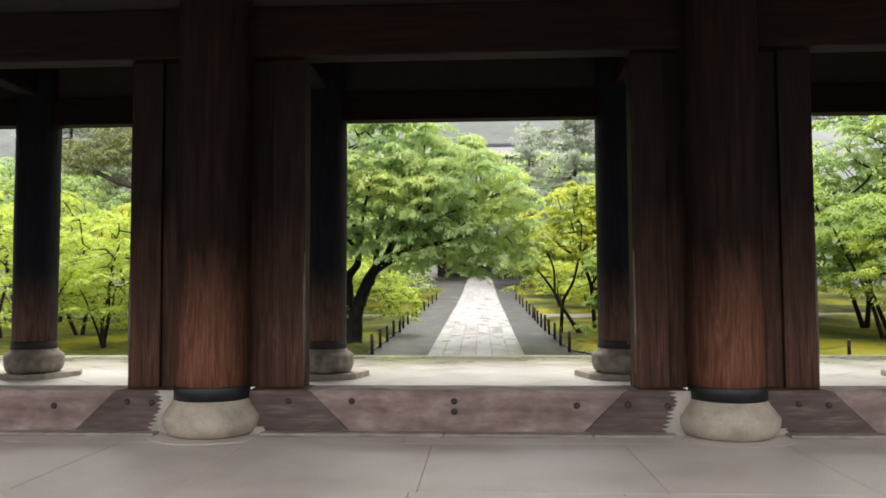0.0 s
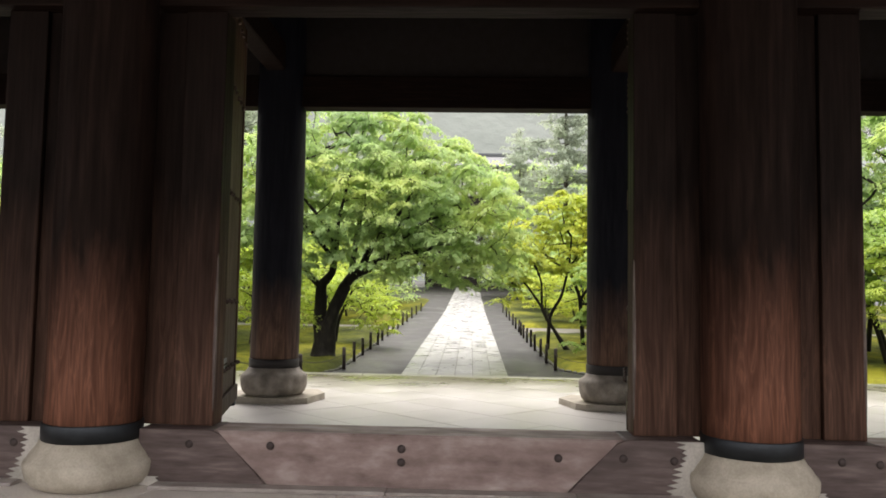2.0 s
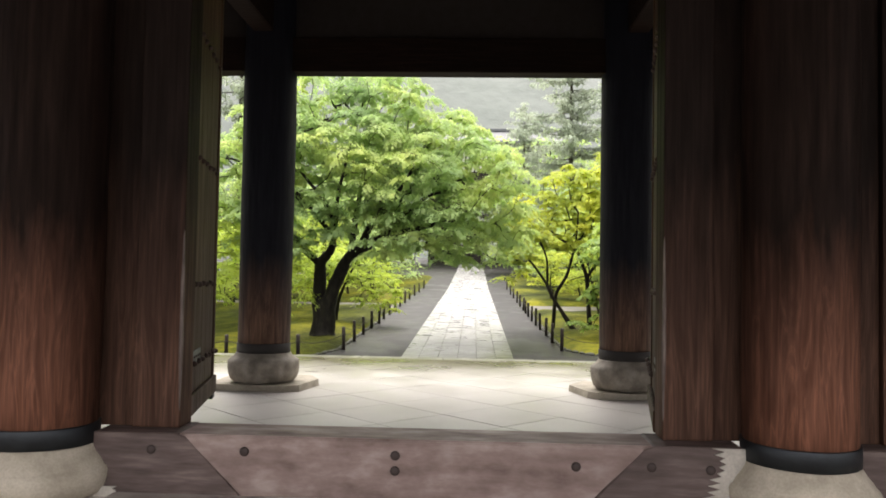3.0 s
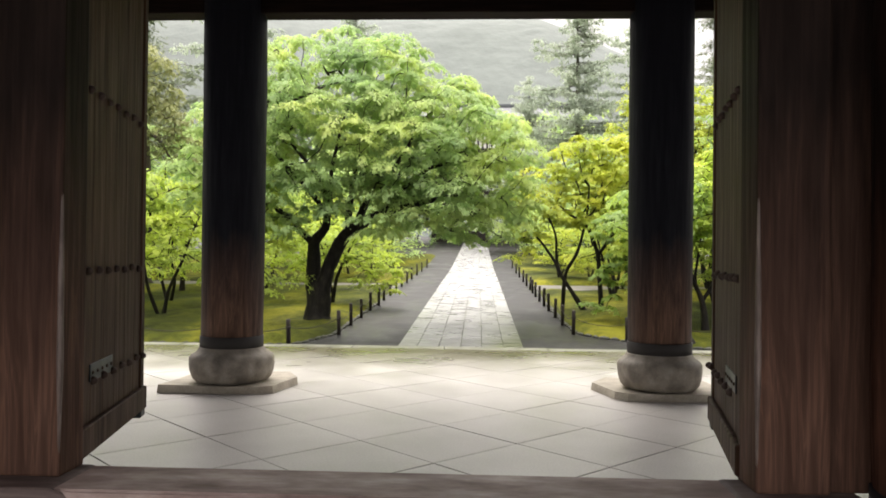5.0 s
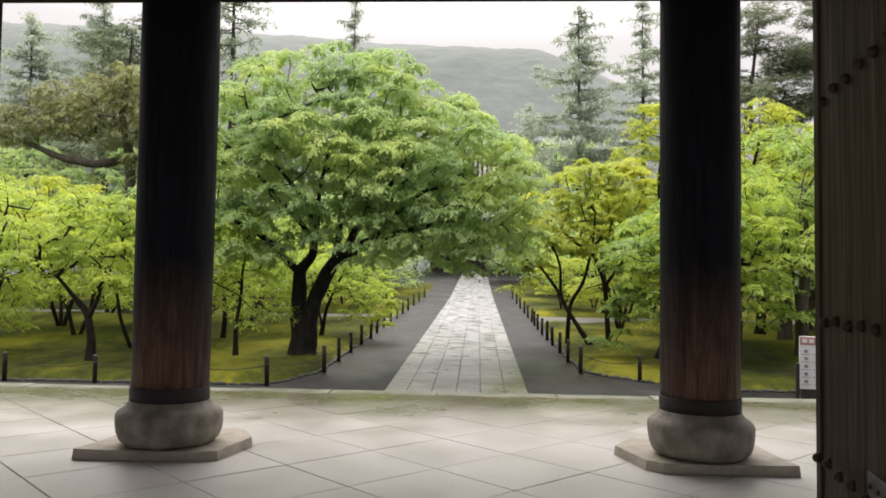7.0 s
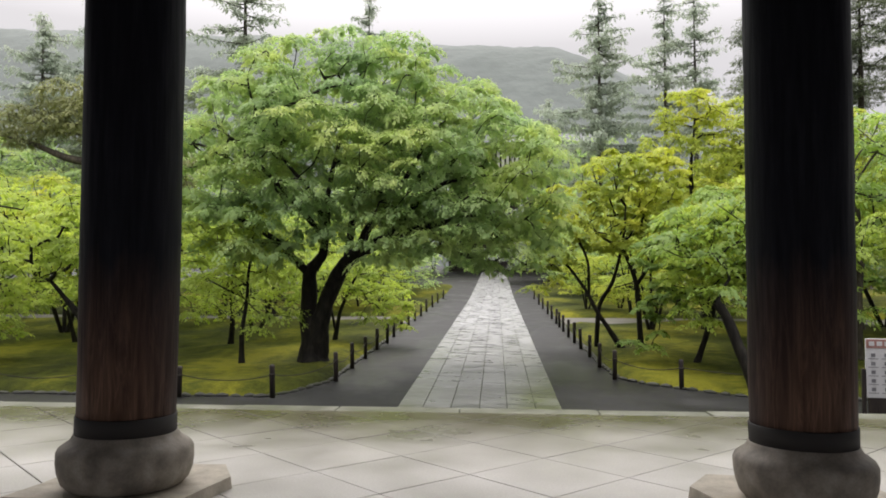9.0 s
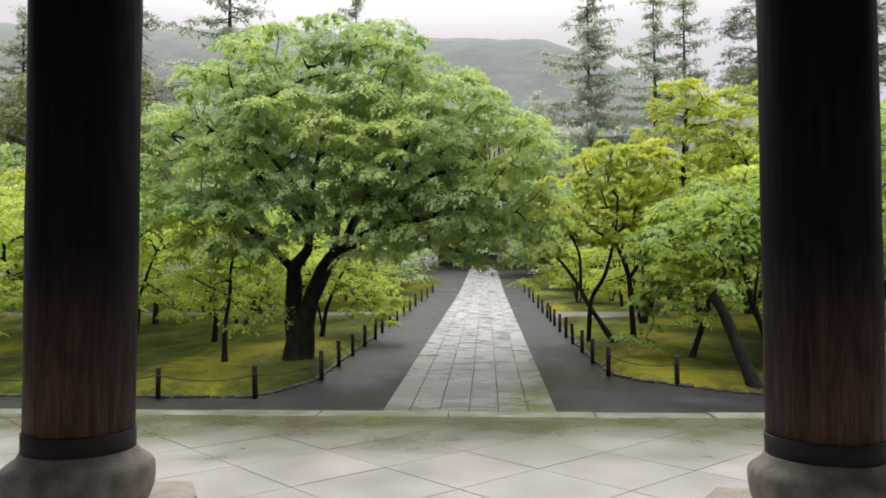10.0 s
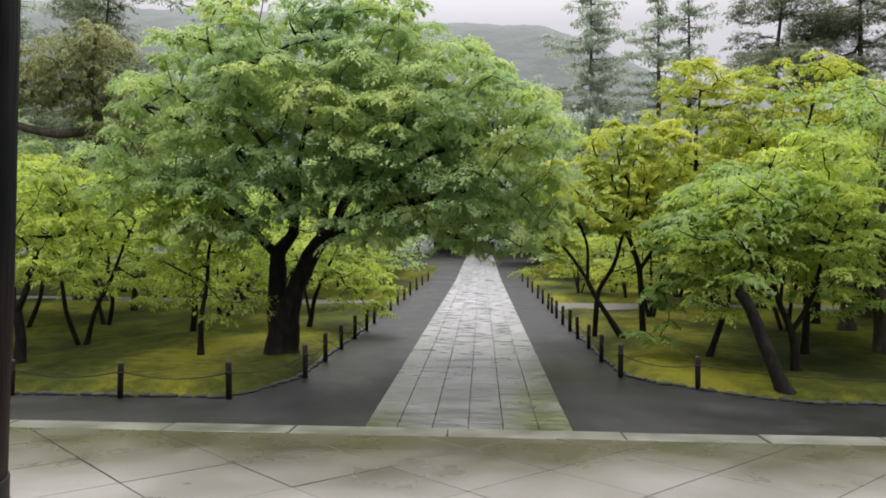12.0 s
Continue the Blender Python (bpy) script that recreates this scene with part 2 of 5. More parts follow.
SLAB = stone("wet_path_slab", (0.34, 0.343, 0.348), (0.40, 0.403, 0.408), (0.47, 0.472, 0.475), 3.5, 0.36, 0.3, wet=(2.6, 0.20, (0.7, 1.7, 1)), vary=0.15, algae_shade=(0.50, 0.56, 0.24), spec=0.6)
GRAVEL = stone("wet_gravel", (0.011, 0.011, 0.0113), (0.020, 0.020, 0.0206), (0.038, 0.0377, 0.038), 0.8, 0.60, 0.8, wet=(0.35, 0.40), spec=0.22)
EDGING = stone("edging_stone", (0.014, 0.016, 0.010), (0.028, 0.030, 0.018), (0.060, 0.061, 0.042), 4.0, 0.6, 0.6, vary=0.5)
SAND = stone("pale_sand", (0.08, 0.075, 0.067), (0.115, 0.108, 0.096), (0.16, 0.15, 0.132), 0.9, 0.9, 0.6)
IRON = plain("iron_band_metal", (0.035, 0.040, 0.045), 0.45, 0.7)
STUD = plain("stud_iron", (0.05, 0.03, 0.022), 0.65, 0.1)
OLD_BAND = plain("blackened_band", (0.022, 0.019, 0.018), 0.75)
NAIL = plain("nail_iron", (0.05, 0.036, 0.033), 0.65, 0.2)
ROPE = plain("tarred_rope", (0.03, 0.026, 0.02), 0.9)
LEDGE = stone("ledge_stone", (0.25, 0.215, 0.195), (0.34, 0.30, 0.275), (0.44, 0.40, 0.37), 4.0, 0.55, 0.3, vary=0.1)
LIME = stone("pale_packing", (0.38, 0.36, 0.32), (0.50, 0.47, 0.42), (0.60, 0.57, 0.52), 5.0, 0.85)
MOSS, mn, ml, mb = material("moss", (0.15, 0.16, 0.02), 0.9)
mv = mn.new("ShaderNodeNewGeometry").outputs["Position"]
m1, m2 = tex(mn, ml, "ShaderNodeTexNoise", 0.30, mv, 5, (1, 0.42, 1)), tex(mn, ml, "ShaderNodeTexNoise", 22, mv, 4)
m3 = tex(mn, ml, "ShaderNodeTexNoise", 3.2, mv, 4)
mc = ramp_of(mn, ml, blend(mn, ml, 0.22, m1.outputs[0], m3.outputs[0]), [(0.39, (0.022, 0.029, 0.007)), (0.495, (0.070, 0.080, 0.012)), (0.60, (0.185, 0.180, 0.020))])
ml.new(blend(mn, ml, 0.6, mc, ramp_of(mn, ml, m2.outputs[0], [(0.3, (0.45, 0.5, 0.4)), (0.7, (1.2, 1.15, 1.0))]), "MULTIPLY"), mb.inputs["Base Color"])
mb.inputs["Specular IOR Level"].default_value = 0.1
relief(mn, ml, mb, m2.outputs[0], 0.9, 0.04)
LEAF_MAIN = foliage("maple_leaf_green", (0.265, 0.385, 0.20), (0.36, 0.48, 0.215), (0.505, 0.58, 0.215), 0.5, 0.54, (1.11, 1.15, 0.88))
LEAF_LIGHT = foliage("maple_leaf_spring", (0.305, 0.40, 0.113), (0.41, 0.505, 0.123), (0.53, 0.61, 0.128), 0.7, 0.54, (1.12, 1.15, 0.75))
LEAF_GOLD = foliage("maple_leaf_golden", (0.31, 0.39, 0.095), (0.43, 0.485, 0.096), (0.56, 0.57, 0.10), 0.7, 0.52, (1.13, 1.15, 0.7))
LEAF_COOL = foliage("maple_leaf_cool", (0.205, 0.31, 0.112), (0.275, 0.39, 0.123), (0.365, 0.475, 0.128), 0.8, 0.5, (1.12, 1.15, 0.7))
# Needles made this pale to paint mist over the far conifers.
MISTED_NEEDLE = foliage("misted_needles", (0.31, 0.36, 0.305), (0.395, 0.445, 0.38), (0.47, 0.51, 0.44), 0.3, 0.5, (1.0, 1.04, 0.92))
PINE_LEAF = foliage("pine_needles", (0.125, 0.155, 0.115), (0.185, 0.22, 0.155), (0.25, 0.285, 0.20), 0.4, 0.4, (1.04, 1.06, 0.85))
OLIVE_PINE = foliage("olive_pine_needles", (0.155, 0.175, 0.085), (0.225, 0.245, 0.11), (0.31, 0.325, 0.16), 0.4, 0.4, (1.05, 1.06, 0.75))
# The hill's mist is mixed into its grey-green colour.
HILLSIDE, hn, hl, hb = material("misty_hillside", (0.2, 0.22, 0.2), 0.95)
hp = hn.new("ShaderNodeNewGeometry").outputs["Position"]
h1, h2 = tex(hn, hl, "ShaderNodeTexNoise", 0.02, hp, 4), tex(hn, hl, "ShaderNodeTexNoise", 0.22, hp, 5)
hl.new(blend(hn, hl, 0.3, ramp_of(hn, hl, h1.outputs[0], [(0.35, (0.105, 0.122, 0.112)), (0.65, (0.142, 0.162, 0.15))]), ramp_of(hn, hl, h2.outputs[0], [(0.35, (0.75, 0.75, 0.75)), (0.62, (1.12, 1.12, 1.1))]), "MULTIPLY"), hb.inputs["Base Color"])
relief(hn, hl, hb, h2.outputs[0], 0.3, 2.0)
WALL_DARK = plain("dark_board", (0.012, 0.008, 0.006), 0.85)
PLASTER = plain("white_plaster", (0.7, 0.69, 0.66), 0.85, 0, 0.06)
ROOF_TILE = plain("grey_roof_tile", (0.085, 0.092, 0.10), 0.7, 0, 0.15, 2.0)
SIGN_WHITE = plain("sign_face", (0.62, 0.62, 0.62), 0.5, 0, 0.05)
SIGN_RED = plain("sign_header", (0.38, 0.20, 0.17), 0.5, 0, 0.1)
SIGN_INK = plain("sign_ink", (0.20, 0.20, 0.21), 0.6)


# ---- mesh helpers ----
def mesh_of(name, bm, mat, smooth=False):
    me = bpy.data.meshes.new(name)
    bm.to_mesh(me)
    bm.free()
    me.materials.append(mat)
    if smooth:
        me.shade_smooth()
    return me


def part(name, bm, mat, parent=None, label="", smooth=False, kind=""):
    ob = new(name, mesh_of(name, bm, mat, smooth) if isinstance(bm, bmesh.types.BMesh) else bm)
    ob.parent = parent
    return tagged(ob, label, kind=kind)


def thing(name, at, label, category, group="", rz=0.0, kind=""):
    e = new(name)
    e.matrix_basis = pose(*at, 0, 0, rz)
    e.empty_display_size = 0.2
    return tagged(e, label, category, group, kind)


def box(x0, x1, y0, y1, z0, z1, bevel=0.0, bm=None, rough=0.0, seg=1):
    own = bm is None
    b = bmesh.new()
    bmesh.ops.create_cube(b, size=1)
    for v in b.verts:
        v.co = Vector((x0 if v.co.x < 0 else x1, y0 if v.co.y < 0 else y1, z0 if v.co.z < 0 else z1))
    if bevel:
        bmesh.ops.bevel(b, geom=b.edges[:], offset=bevel, segments=seg, affect="EDGES", profile=0.6)
    if rough:
        for v in b.verts:
            v.co += Vector((random.uniform(-rough, rough), random.uniform(-rough, rough), random.uniform(-rough, rough)))
    if own:
        return b
    me = bpy.data.meshes.new("t")
    b.to_mesh(me)
    b.free()
    bm.from_mesh(me)
    bpy.data.meshes.remove(me)
    return bm


def lathe(profile, sides=40, wobble=0.0, seed=0):
    """Turned solid from (radius, height) pairs, slightly uneven."""
    b, rings = bmesh.new(), []
    for r, z in profile:
        rings.append([b.verts.new(((r + wobble * noise.noise((math.cos(a) * 1.5 + seed, math.sin(a) * 1.5, z * 2))) * math.cos(a),
                                   (r + wobble * noise.noise((math.cos(a) * 1.5 + seed, math.sin(a) * 1.5, z * 2))) * math.sin(a), z))
                      for a in (math.tau * i / sides for i in range(sides))])
    for lo, hi in zip(rings, rings[1:]):
        for i in range(sides):
            b.faces.new((lo[i], lo[(i + 1) % sides], hi[(i + 1) % sides], hi[i]))
    b.faces.new(rings[0][::-1])
    b.faces.new(rings[-1])
    return b


def slab_poly(outline, z0, z1, wob=0.0):
    b = bmesh.new()
    lo = [b.verts.new((x, y, z0)) for x, y in outline]
    hi = [b.verts.new((x * 0.985, y * 0.985, z1 + random.uniform(-wob, wob))) for x, y in outline]
    b.faces.new(lo[::-1])
    b.faces.new(hi)
    k = len(outline)
    for i in range(k):
        b.faces.new((lo[i], lo[(i + 1) % k], hi[(i + 1) % k], hi[i]))
    return b


def arrays_mesh(name, verts, faces, mat, smooth=False):
    """A mesh from numpy arrays of points and of equal-sided faces."""
    me = bpy.data.meshes.new(name)
    k = faces.shape[1]
    me.vertices.add(len(verts))
    me.vertices.foreach_set("co", np.ascontiguousarray(verts, np.float32).ravel())
    me.loops.add(faces.size)
    me.loops.foreach_set("vertex_index", np.ascontiguousarray(faces, np.int32).ravel())
    me.polygons.add(len(faces))
    me.polygons.foreach_set("loop_start", np.arange(0, faces.size, k, dtype=np.int32))
    me.polygons.foreach_set("loop_total", np.full(len(faces), k, dtype=np.int32))
    me.update(calc_edges=True)
    me.materials.append(mat)
    if smooth:
        me.shade_smooth()
    return me


# ---- plan, in metres ----
FLOOR_IN, FLOOR_OUT = -0.05, -0.11
NEAR_Y, FRONT_Y, KERB_Y = 6.98, 12.42, 16.9
NEAR_X, FRONT_X = (-2.49, 2.56), (-7.57, -2.468, 2.50, 7.55)
SILL_TOP, LINTEL_Z, FRONT_LINTEL_Z, CEILING_Z = 0.375, 3.75, 4.265, 5.9
GATE_X = 12.8


def ground_z(y):
    """Level before the gate, then a steady rise along the avenue."""
    return -0.98 + 0.036 * (min(max(y, 17.0), 130.0) - 17.0) + 0.021 * max(min(y, 130.0) - 60.0, 0.0)


# ---- ground ----
xs = np.concatenate([np.linspace(-900, -60, 12), np.linspace(-50, 50, 41), np.linspace(60, 900, 12)])
ys = np.concatenate([np.linspace(-900, -30, 12), np.linspace(-20, 16, 7), np.linspace(17, 130, 60), np.linspace(150, 1200, 14)])
gx, gy = np.meshgrid(xs, ys)
gz = -0.98 + 0.036 * (np.clip(gy, 17, 130) - 17) + 0.021 * (np.clip(gy, 60, 130) - 60)
gi = np.arange(gx.size).reshape(gx.shape)
gf = np.stack([gi[:-1, :-1], gi[:-1, 1:], gi[1:, 1:], gi[1:, :-1]], -1).reshape(-1, 4)
tagged(new("ground", arrays_mesh("ground", np.stack([gx, gy, gz], -1).reshape(-1, 3), gf, GRAVEL)), "dark wet gravel ground rising along the avenue", "ground", kind="structure")


def lawn(name, edge, front, back, width, side, label):
    """Mossy lawn: low mounds, lipped down to the gravel at its edges."""
    vs, us = np.concatenate([[0, 0.004], np.linspace(0.012, 1, 60)]), np.concatenate([[0, 0.003], np.linspace(0.01, 1, 70)])
    pts = []
    for v in vs:
        y = front + v * (back - front)
        for u in us:
            x = edge(y) + side * u * width
            rim = min(1.0, (u * width) / 0.5, (v * (back - front)) / 0.5)
            hill = 0.5 + 0.5 * noise.noise((x * 0.28, y * 0.28, 1.7)) + 0.25 * noise.noise((x * 0.9, y * 0.9, 4.0))
            pts.append((x, y, ground_z(y) - 0.04 + rim * (0.10 + 0.22 * max(hill, 0))))
    k = np.arange(len(vs) * len(us)).reshape(len(vs), len(us))
    f = np.stack([k[:-1, :-1], k[:-1, 1:], k[1:, 1:], k[1:, :-1]], -1).reshape(-1, 4)
    if side < 0:
        f = f[:, ::-1]
    return tagged(new(name, arrays_mesh(name, np.array(pts), f, MOSS, True)), label, "lawn", kind="structure")


def left_edge(y):
    return -4.3 + 0.85 * min(max((y - 22.2) / 2.1, 0), 1) ** 0.8


def right_edge(y):
    return float(np.interp(y, [22.7, 23.8, 25.0, 27.0], [5.9, 4.4, 3.25, 3.1]))


lawn("lawn_1", left_edge, 22.25, 39.5, 30, -1, "yellow-green moss lawn with low mounds under maples")
lawn("lawn_2", right_edge, 22.75, 39.5, 30, 1, "yellow-green moss lawn with low mounds beside the avenue")
lawn("lawn_3", lambda y: -3.45, 43.5, 75, 40, -1, "far moss lawn under trees")
lawn("lawn_4", lambda y: 3.1, 43.5, 75, 40, 1, "far moss lawn under trees")

for k, (x0, x1) in enumerate(((-60, -3.6), (3.25, 60))):
    cx, cy = np.meshgrid(np.linspace(x0, x1, 8), np.linspace(39.0, 44.0, 6))
    ck = np.arange(cx.size).reshape(cx.shape)
    cf = np.stack([ck[:-1, :-1], ck[:-1, 1:], ck[1:, 1:], ck[1:, :-1]], -1).reshape(-1, 4)
    tagged(new("cross_path_%d" % (k + 1), arrays_mesh("cross_path", np.stack([cx, cy, -0.98 + 0.036 * (cy - 17) + 0.006], -1).reshape(-1, 3), cf, SAND)), "pale sandy cross path between the lawns", "path", kind="structure")

# ---- platform of the gate, floors ----
plinth = tagged(new("platform"), "raised stone platform under the gate", "platform", kind="structure")
part("platform_body", box(-16, 16, -6, KERB_Y - 0.45, -1.2, -0.17), JOINT, plinth)
part("inner_bed", box(-16, 16, -6, 7.3, -0.17, -0.09), JOINT, plinth)
part("front_foot", box(-16, 16, KERB_Y - 0.45, KERB_Y - 0.05, -1.2, -0.40), KERB, plinth)
floor_in = tagged(new("floor_1"), "worn pale stone slab floor inside the gate", "floor", kind="structure")
floor_out = tagged(new("floor_2"), "pale square tiles laid diagonally on the porch", "floor", kind="structure")

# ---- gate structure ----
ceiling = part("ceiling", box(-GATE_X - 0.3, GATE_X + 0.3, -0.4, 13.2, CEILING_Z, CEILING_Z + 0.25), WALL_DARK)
tagged(ceiling, "dark boarded ceiling of the gate", "ceiling", kind="structure")
eave_b = bmesh.new()
prof = [(-0.6, 6.2), (4.8, 9.5), (13.2, 6.35), (15.8, 6.15), (15.8, 6.45), (4.8, 10.2), (-0.6, 6.5)]
for x in (-16, 16):
    for y, z in prof:
        eave_b.verts.new((x, y, z))
eave_b.verts.ensure_lookup_table()
kk = len(prof)
eave_b.faces.new(eave_b.verts[:kk])
eave_b.faces.new(eave_b.verts[kk:][::-1])
for i in range(kk):
    eave_b.faces.new((eave_b.verts[i], eave_b.verts[kk + i], eave_b.verts[kk + (i + 1) % kk], eave_b.verts[(i + 1) % kk]))
bmesh.ops.recalc_face_normals(eave_b, faces=eave_b.faces[:])
tagged(part("roof", eave_b, WALL_DARK), "dark timber eaves and roof of the gate", "roof", kind="structure")
for s, nm in ((-1, "wall_west"), (1, "wall_east")):
    x = s * GATE_X
    tagged(part(nm, box(min(x, x + s * 0.2), max(x, x + s * 0.2), 6.9, 12.5, -0.15, CEILING_Z), WALL_DARK), "plain dark boarded end wall of the gate", "wall", kind="structure")
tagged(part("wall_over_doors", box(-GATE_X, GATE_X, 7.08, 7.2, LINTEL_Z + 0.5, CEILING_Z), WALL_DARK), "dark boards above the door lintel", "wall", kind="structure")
# Added out of view to cut light from behind on the upper timbers.
tagged(part("unseen_rear_wall", box(-GATE_X, GATE_X, 1.48, 1.6, 4.27, CEILING_Z), WALL_DARK), "added unseen boards that keep rear light off the upper timbers", "wall", kind="structure")
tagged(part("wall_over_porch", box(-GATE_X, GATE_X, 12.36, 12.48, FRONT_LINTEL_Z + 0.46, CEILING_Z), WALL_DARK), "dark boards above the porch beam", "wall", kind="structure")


def beam(name, x0, x1, y, z0, z1, depth, label, mat=BEAM):
    t = thing(name, ((x0 + x1) / 2, y, z0), label, "beam", "beams of the gate")
    h = (x1 - x0) / 2
    part("timber", box(-h, h, -depth / 2, depth / 2, 0, z1 - z0, 0.018, seg=2), mat, t)
    return t


near_all = (-12.6, -7.57, *NEAR_X, 7.6, 12.6)
front_all = (-12.6, *FRONT_X, 12.6)
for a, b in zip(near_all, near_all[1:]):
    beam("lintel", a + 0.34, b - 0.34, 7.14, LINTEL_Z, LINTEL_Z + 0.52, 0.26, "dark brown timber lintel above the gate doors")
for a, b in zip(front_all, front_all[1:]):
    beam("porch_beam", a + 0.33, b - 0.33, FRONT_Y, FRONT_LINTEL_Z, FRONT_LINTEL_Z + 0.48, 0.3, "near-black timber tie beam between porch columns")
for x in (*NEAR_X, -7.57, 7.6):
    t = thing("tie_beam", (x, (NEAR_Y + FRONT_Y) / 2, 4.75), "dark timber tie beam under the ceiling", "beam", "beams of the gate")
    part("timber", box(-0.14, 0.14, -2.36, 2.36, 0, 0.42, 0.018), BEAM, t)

# ---- columns ----
def column(at, floor, top, front, label):
    t = thing("column", (at[0], at[1], floor), label, "column", "porch columns" if front else "gate columns")
    zs = np.linspace(0.52 if front else 0.40, top - floor, 12)
    shaft = lathe([(0.352 + 0.012 * math.sin(3 * (z / (top - floor))), z) for z in zs], 44, 0.010, at[0])
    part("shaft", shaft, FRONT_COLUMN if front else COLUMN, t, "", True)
    base = [(0.30, 0.0), (0.385, 0.006), (0.428, 0.03), (0.460, 0.08), (0.474, 0.135), (0.477, 0.185), (0.466, 0.208), (0.452, 0.216), (0.447, 0.226), (0.428, 0.258), (0.394, 0.298), (0.374, 0.333), (0.366, 0.352)]
    if front:
        # squarer and taller, raised on its foot slab
        base = [(0.30, 0.085), (0.40, 0.10), (0.445, 0.145), (0.468, 0.215), (0.477, 0.29), (0.477, 0.365), (0.462, 0.395), (0.43, 0.42), (0.392, 0.445), (0.373, 0.475), (0.366, 0.495)]
    part("base_stone", lathe(base, 48, 0.02, at[0] + 3), DARK_BASE if front else BASE_STONE, t, "rounded carved stone base", True)
    z0 = 0.495 if front else 0.352
    k = 0.004 if front else 0.0
    part("iron_band", lathe([(0.352, z0), (0.368 - k, z0), (0.37 - k, z0 + 0.125), (0.366 - k, z0 + 0.13), (0.352, z0 + 0.13)], 44, 0.010, at[0]), OLD_BAND if front else IRON, t, "dark band round the foot", True)
    if front:
        random.seed(int(at[0] * 10) + 50)
        out = []
        for cx, cy in ((-0.74, -0.40), (0.0, -0.43), (0.42, -0.43), (0.56, -0.30), (0.70, 0.30), (0.52, 0.66), (-0.2, 0.70), (-0.66, 0.60), (-0.72, 0.1)):
            out.append((cx + random.uniform(-0.04, 0.04), cy + random.uniform(-0.04, 0.04)))
        part("foot_slab", slab_poly(out if at[0] < 0 else [(-x, y) for x, y in out][::-1], 0.002, 0.088, 0.008), BASE_STONE, t, "rough irregular foot slab")
    else:
        part("foot_slab", slab_poly([(0.62 * math.cos(a) + 0.02 * math.sin(5 * a), 0.62 * math.sin(a)) for a in (math.tau * i / 18 for i in range(18))], -0.03, 0.002), INNER, t)
    return t


for x in (*NEAR_X, -7.57, 7.6):
    column((x, NEAR_Y), FLOOR_IN, CEILING_Z, False, "dark round timber column with reddish worn foot, painted lighter as lit, on a pale stone base")
for x in front_all:
    column((x, FRONT_Y), FLOOR_OUT, CEILING_Z, True, "near-black round timber porch column on a weathered stone base")

# ---- threshold, jambs, doors ----
def nail_dome(r=0.035, h=0.022, sides=10):
    b = lathe([(r, 0), (r * 0.92, h * 0.45), (r * 0.6, h * 0.85), (r * 0.15, h)], sides)
    bmesh.ops.rotate(b, verts=b.verts, matrix=Matrix.Rotation(radians(90), 3, "X"))
    return b


random.seed(5)
SILL_Y0, SILL_Y1 = 6.95, 7.36
nail_mesh = mesh_of("nail_head", nail_dome(0.033, 0.016), NAIL, True)


def threshold(x0, x1, spots, middle=True):
    t = thing("threshold", ((x0 + x1) / 2, SILL_Y0, FLOOR_IN), "high weathered timber threshold with iron nail heads", "threshold", "threshold beams")
    h = (x1 - x0) / 2
    top = SILL_TOP - FLOOR_IN
    # middle length scarfed to dark end pieces on a slope
    b = bmesh.new()
    pts = [(-h + 0.90, 0), (h - 0.90, 0), (h - 0.52, top * 0.94), (h - 0.44, top), (-h + 0.44, top), (-h + 0.52, top * 0.94)]
    f = [b.verts.new((x, 0.0, z)) for x, z in pts]
    k = [b.verts.new((x, SILL_Y1 - SILL_Y0, z)) for x, z in pts]
    b.faces.new(f)
    b.faces.new(k[::-1])
    for i in range(len(pts)):
        b.faces.new((f[i], k[i], k[(i + 1) % len(pts)], f[(i + 1) % len(pts)]))
    bmesh.ops.bevel(b, geom=b.edges[:], offset=0.012, segments=2, affect="EDGES")
    bmesh.ops.recalc_face_normals(b, faces=b.faces[:])
    part("middle_beam", b, SILL, t)
    for s in (-1, 1):
        b = bmesh.new()
        pts = [(s * (h + 0.13), 0), (s * (h - 0.895), 0), (s * (h - 0.515), top * 0.94 - 0.004), (s * (h - 0.435), top + 0.004), (s * (h + 0.13), top + 0.004)]
        f = [b.verts.new((x, -0.006, z)) for x, z in pts]
        k = [b.verts.new((x, SILL_Y1 - SILL_Y0 + 0.004, z)) for x, z in pts]
        b.faces.new(f)
        b.faces.new(k[::-1])
        for i in range(len(pts)):
            b.faces.new((f[i], k[i], k[(i + 1) % len(pts)], f[(i + 1) % len(pts)]))
        bmesh.ops.recalc_face_normals(b, faces=b.faces[:])
        bmesh.ops.bevel(b, geom=b.edges[:], offset=0.008, segments=1, affect="EDGES")
        part("end_piece", b, SILL_END, t, "darker weathered end piece")
    for x, z in spots:
        n = part("nail_head", nail_mesh, NAIL, t)
        n.location = (x - (x0 + x1) / 2, -0.004, z - FLOOR_IN)
    return t


SILL_END = wood("threshold_end_timber", (0.06, 0.041, 0.037), (0.125, 0.089, 0.081), (0.23, 0.175, 0.16), (0.8, 4, 6), 0.6)
threshold(NEAR_X[0] + 0.5, NEAR_X[1] - 0.5, [(-1.09, 0.27), (1.11, 0.23), (-0.08, 0.27), (-0.08, 0.17), (-1.72, 0.27), (1.60, 0.24), (1.98, 0.23)])
threshold(-7.07, NEAR_X[0] - 0.5, [(-3.35, 0.26), (-4.1, 0.22), (-5.2, 0.27), (-3.1, 0.25)])
threshold(NEAR_X[1] + 0.5, 7.1, [(3.22, 0.25), (3.5, 0.24), (4.6, 0.26), (5.6, 0.22)])
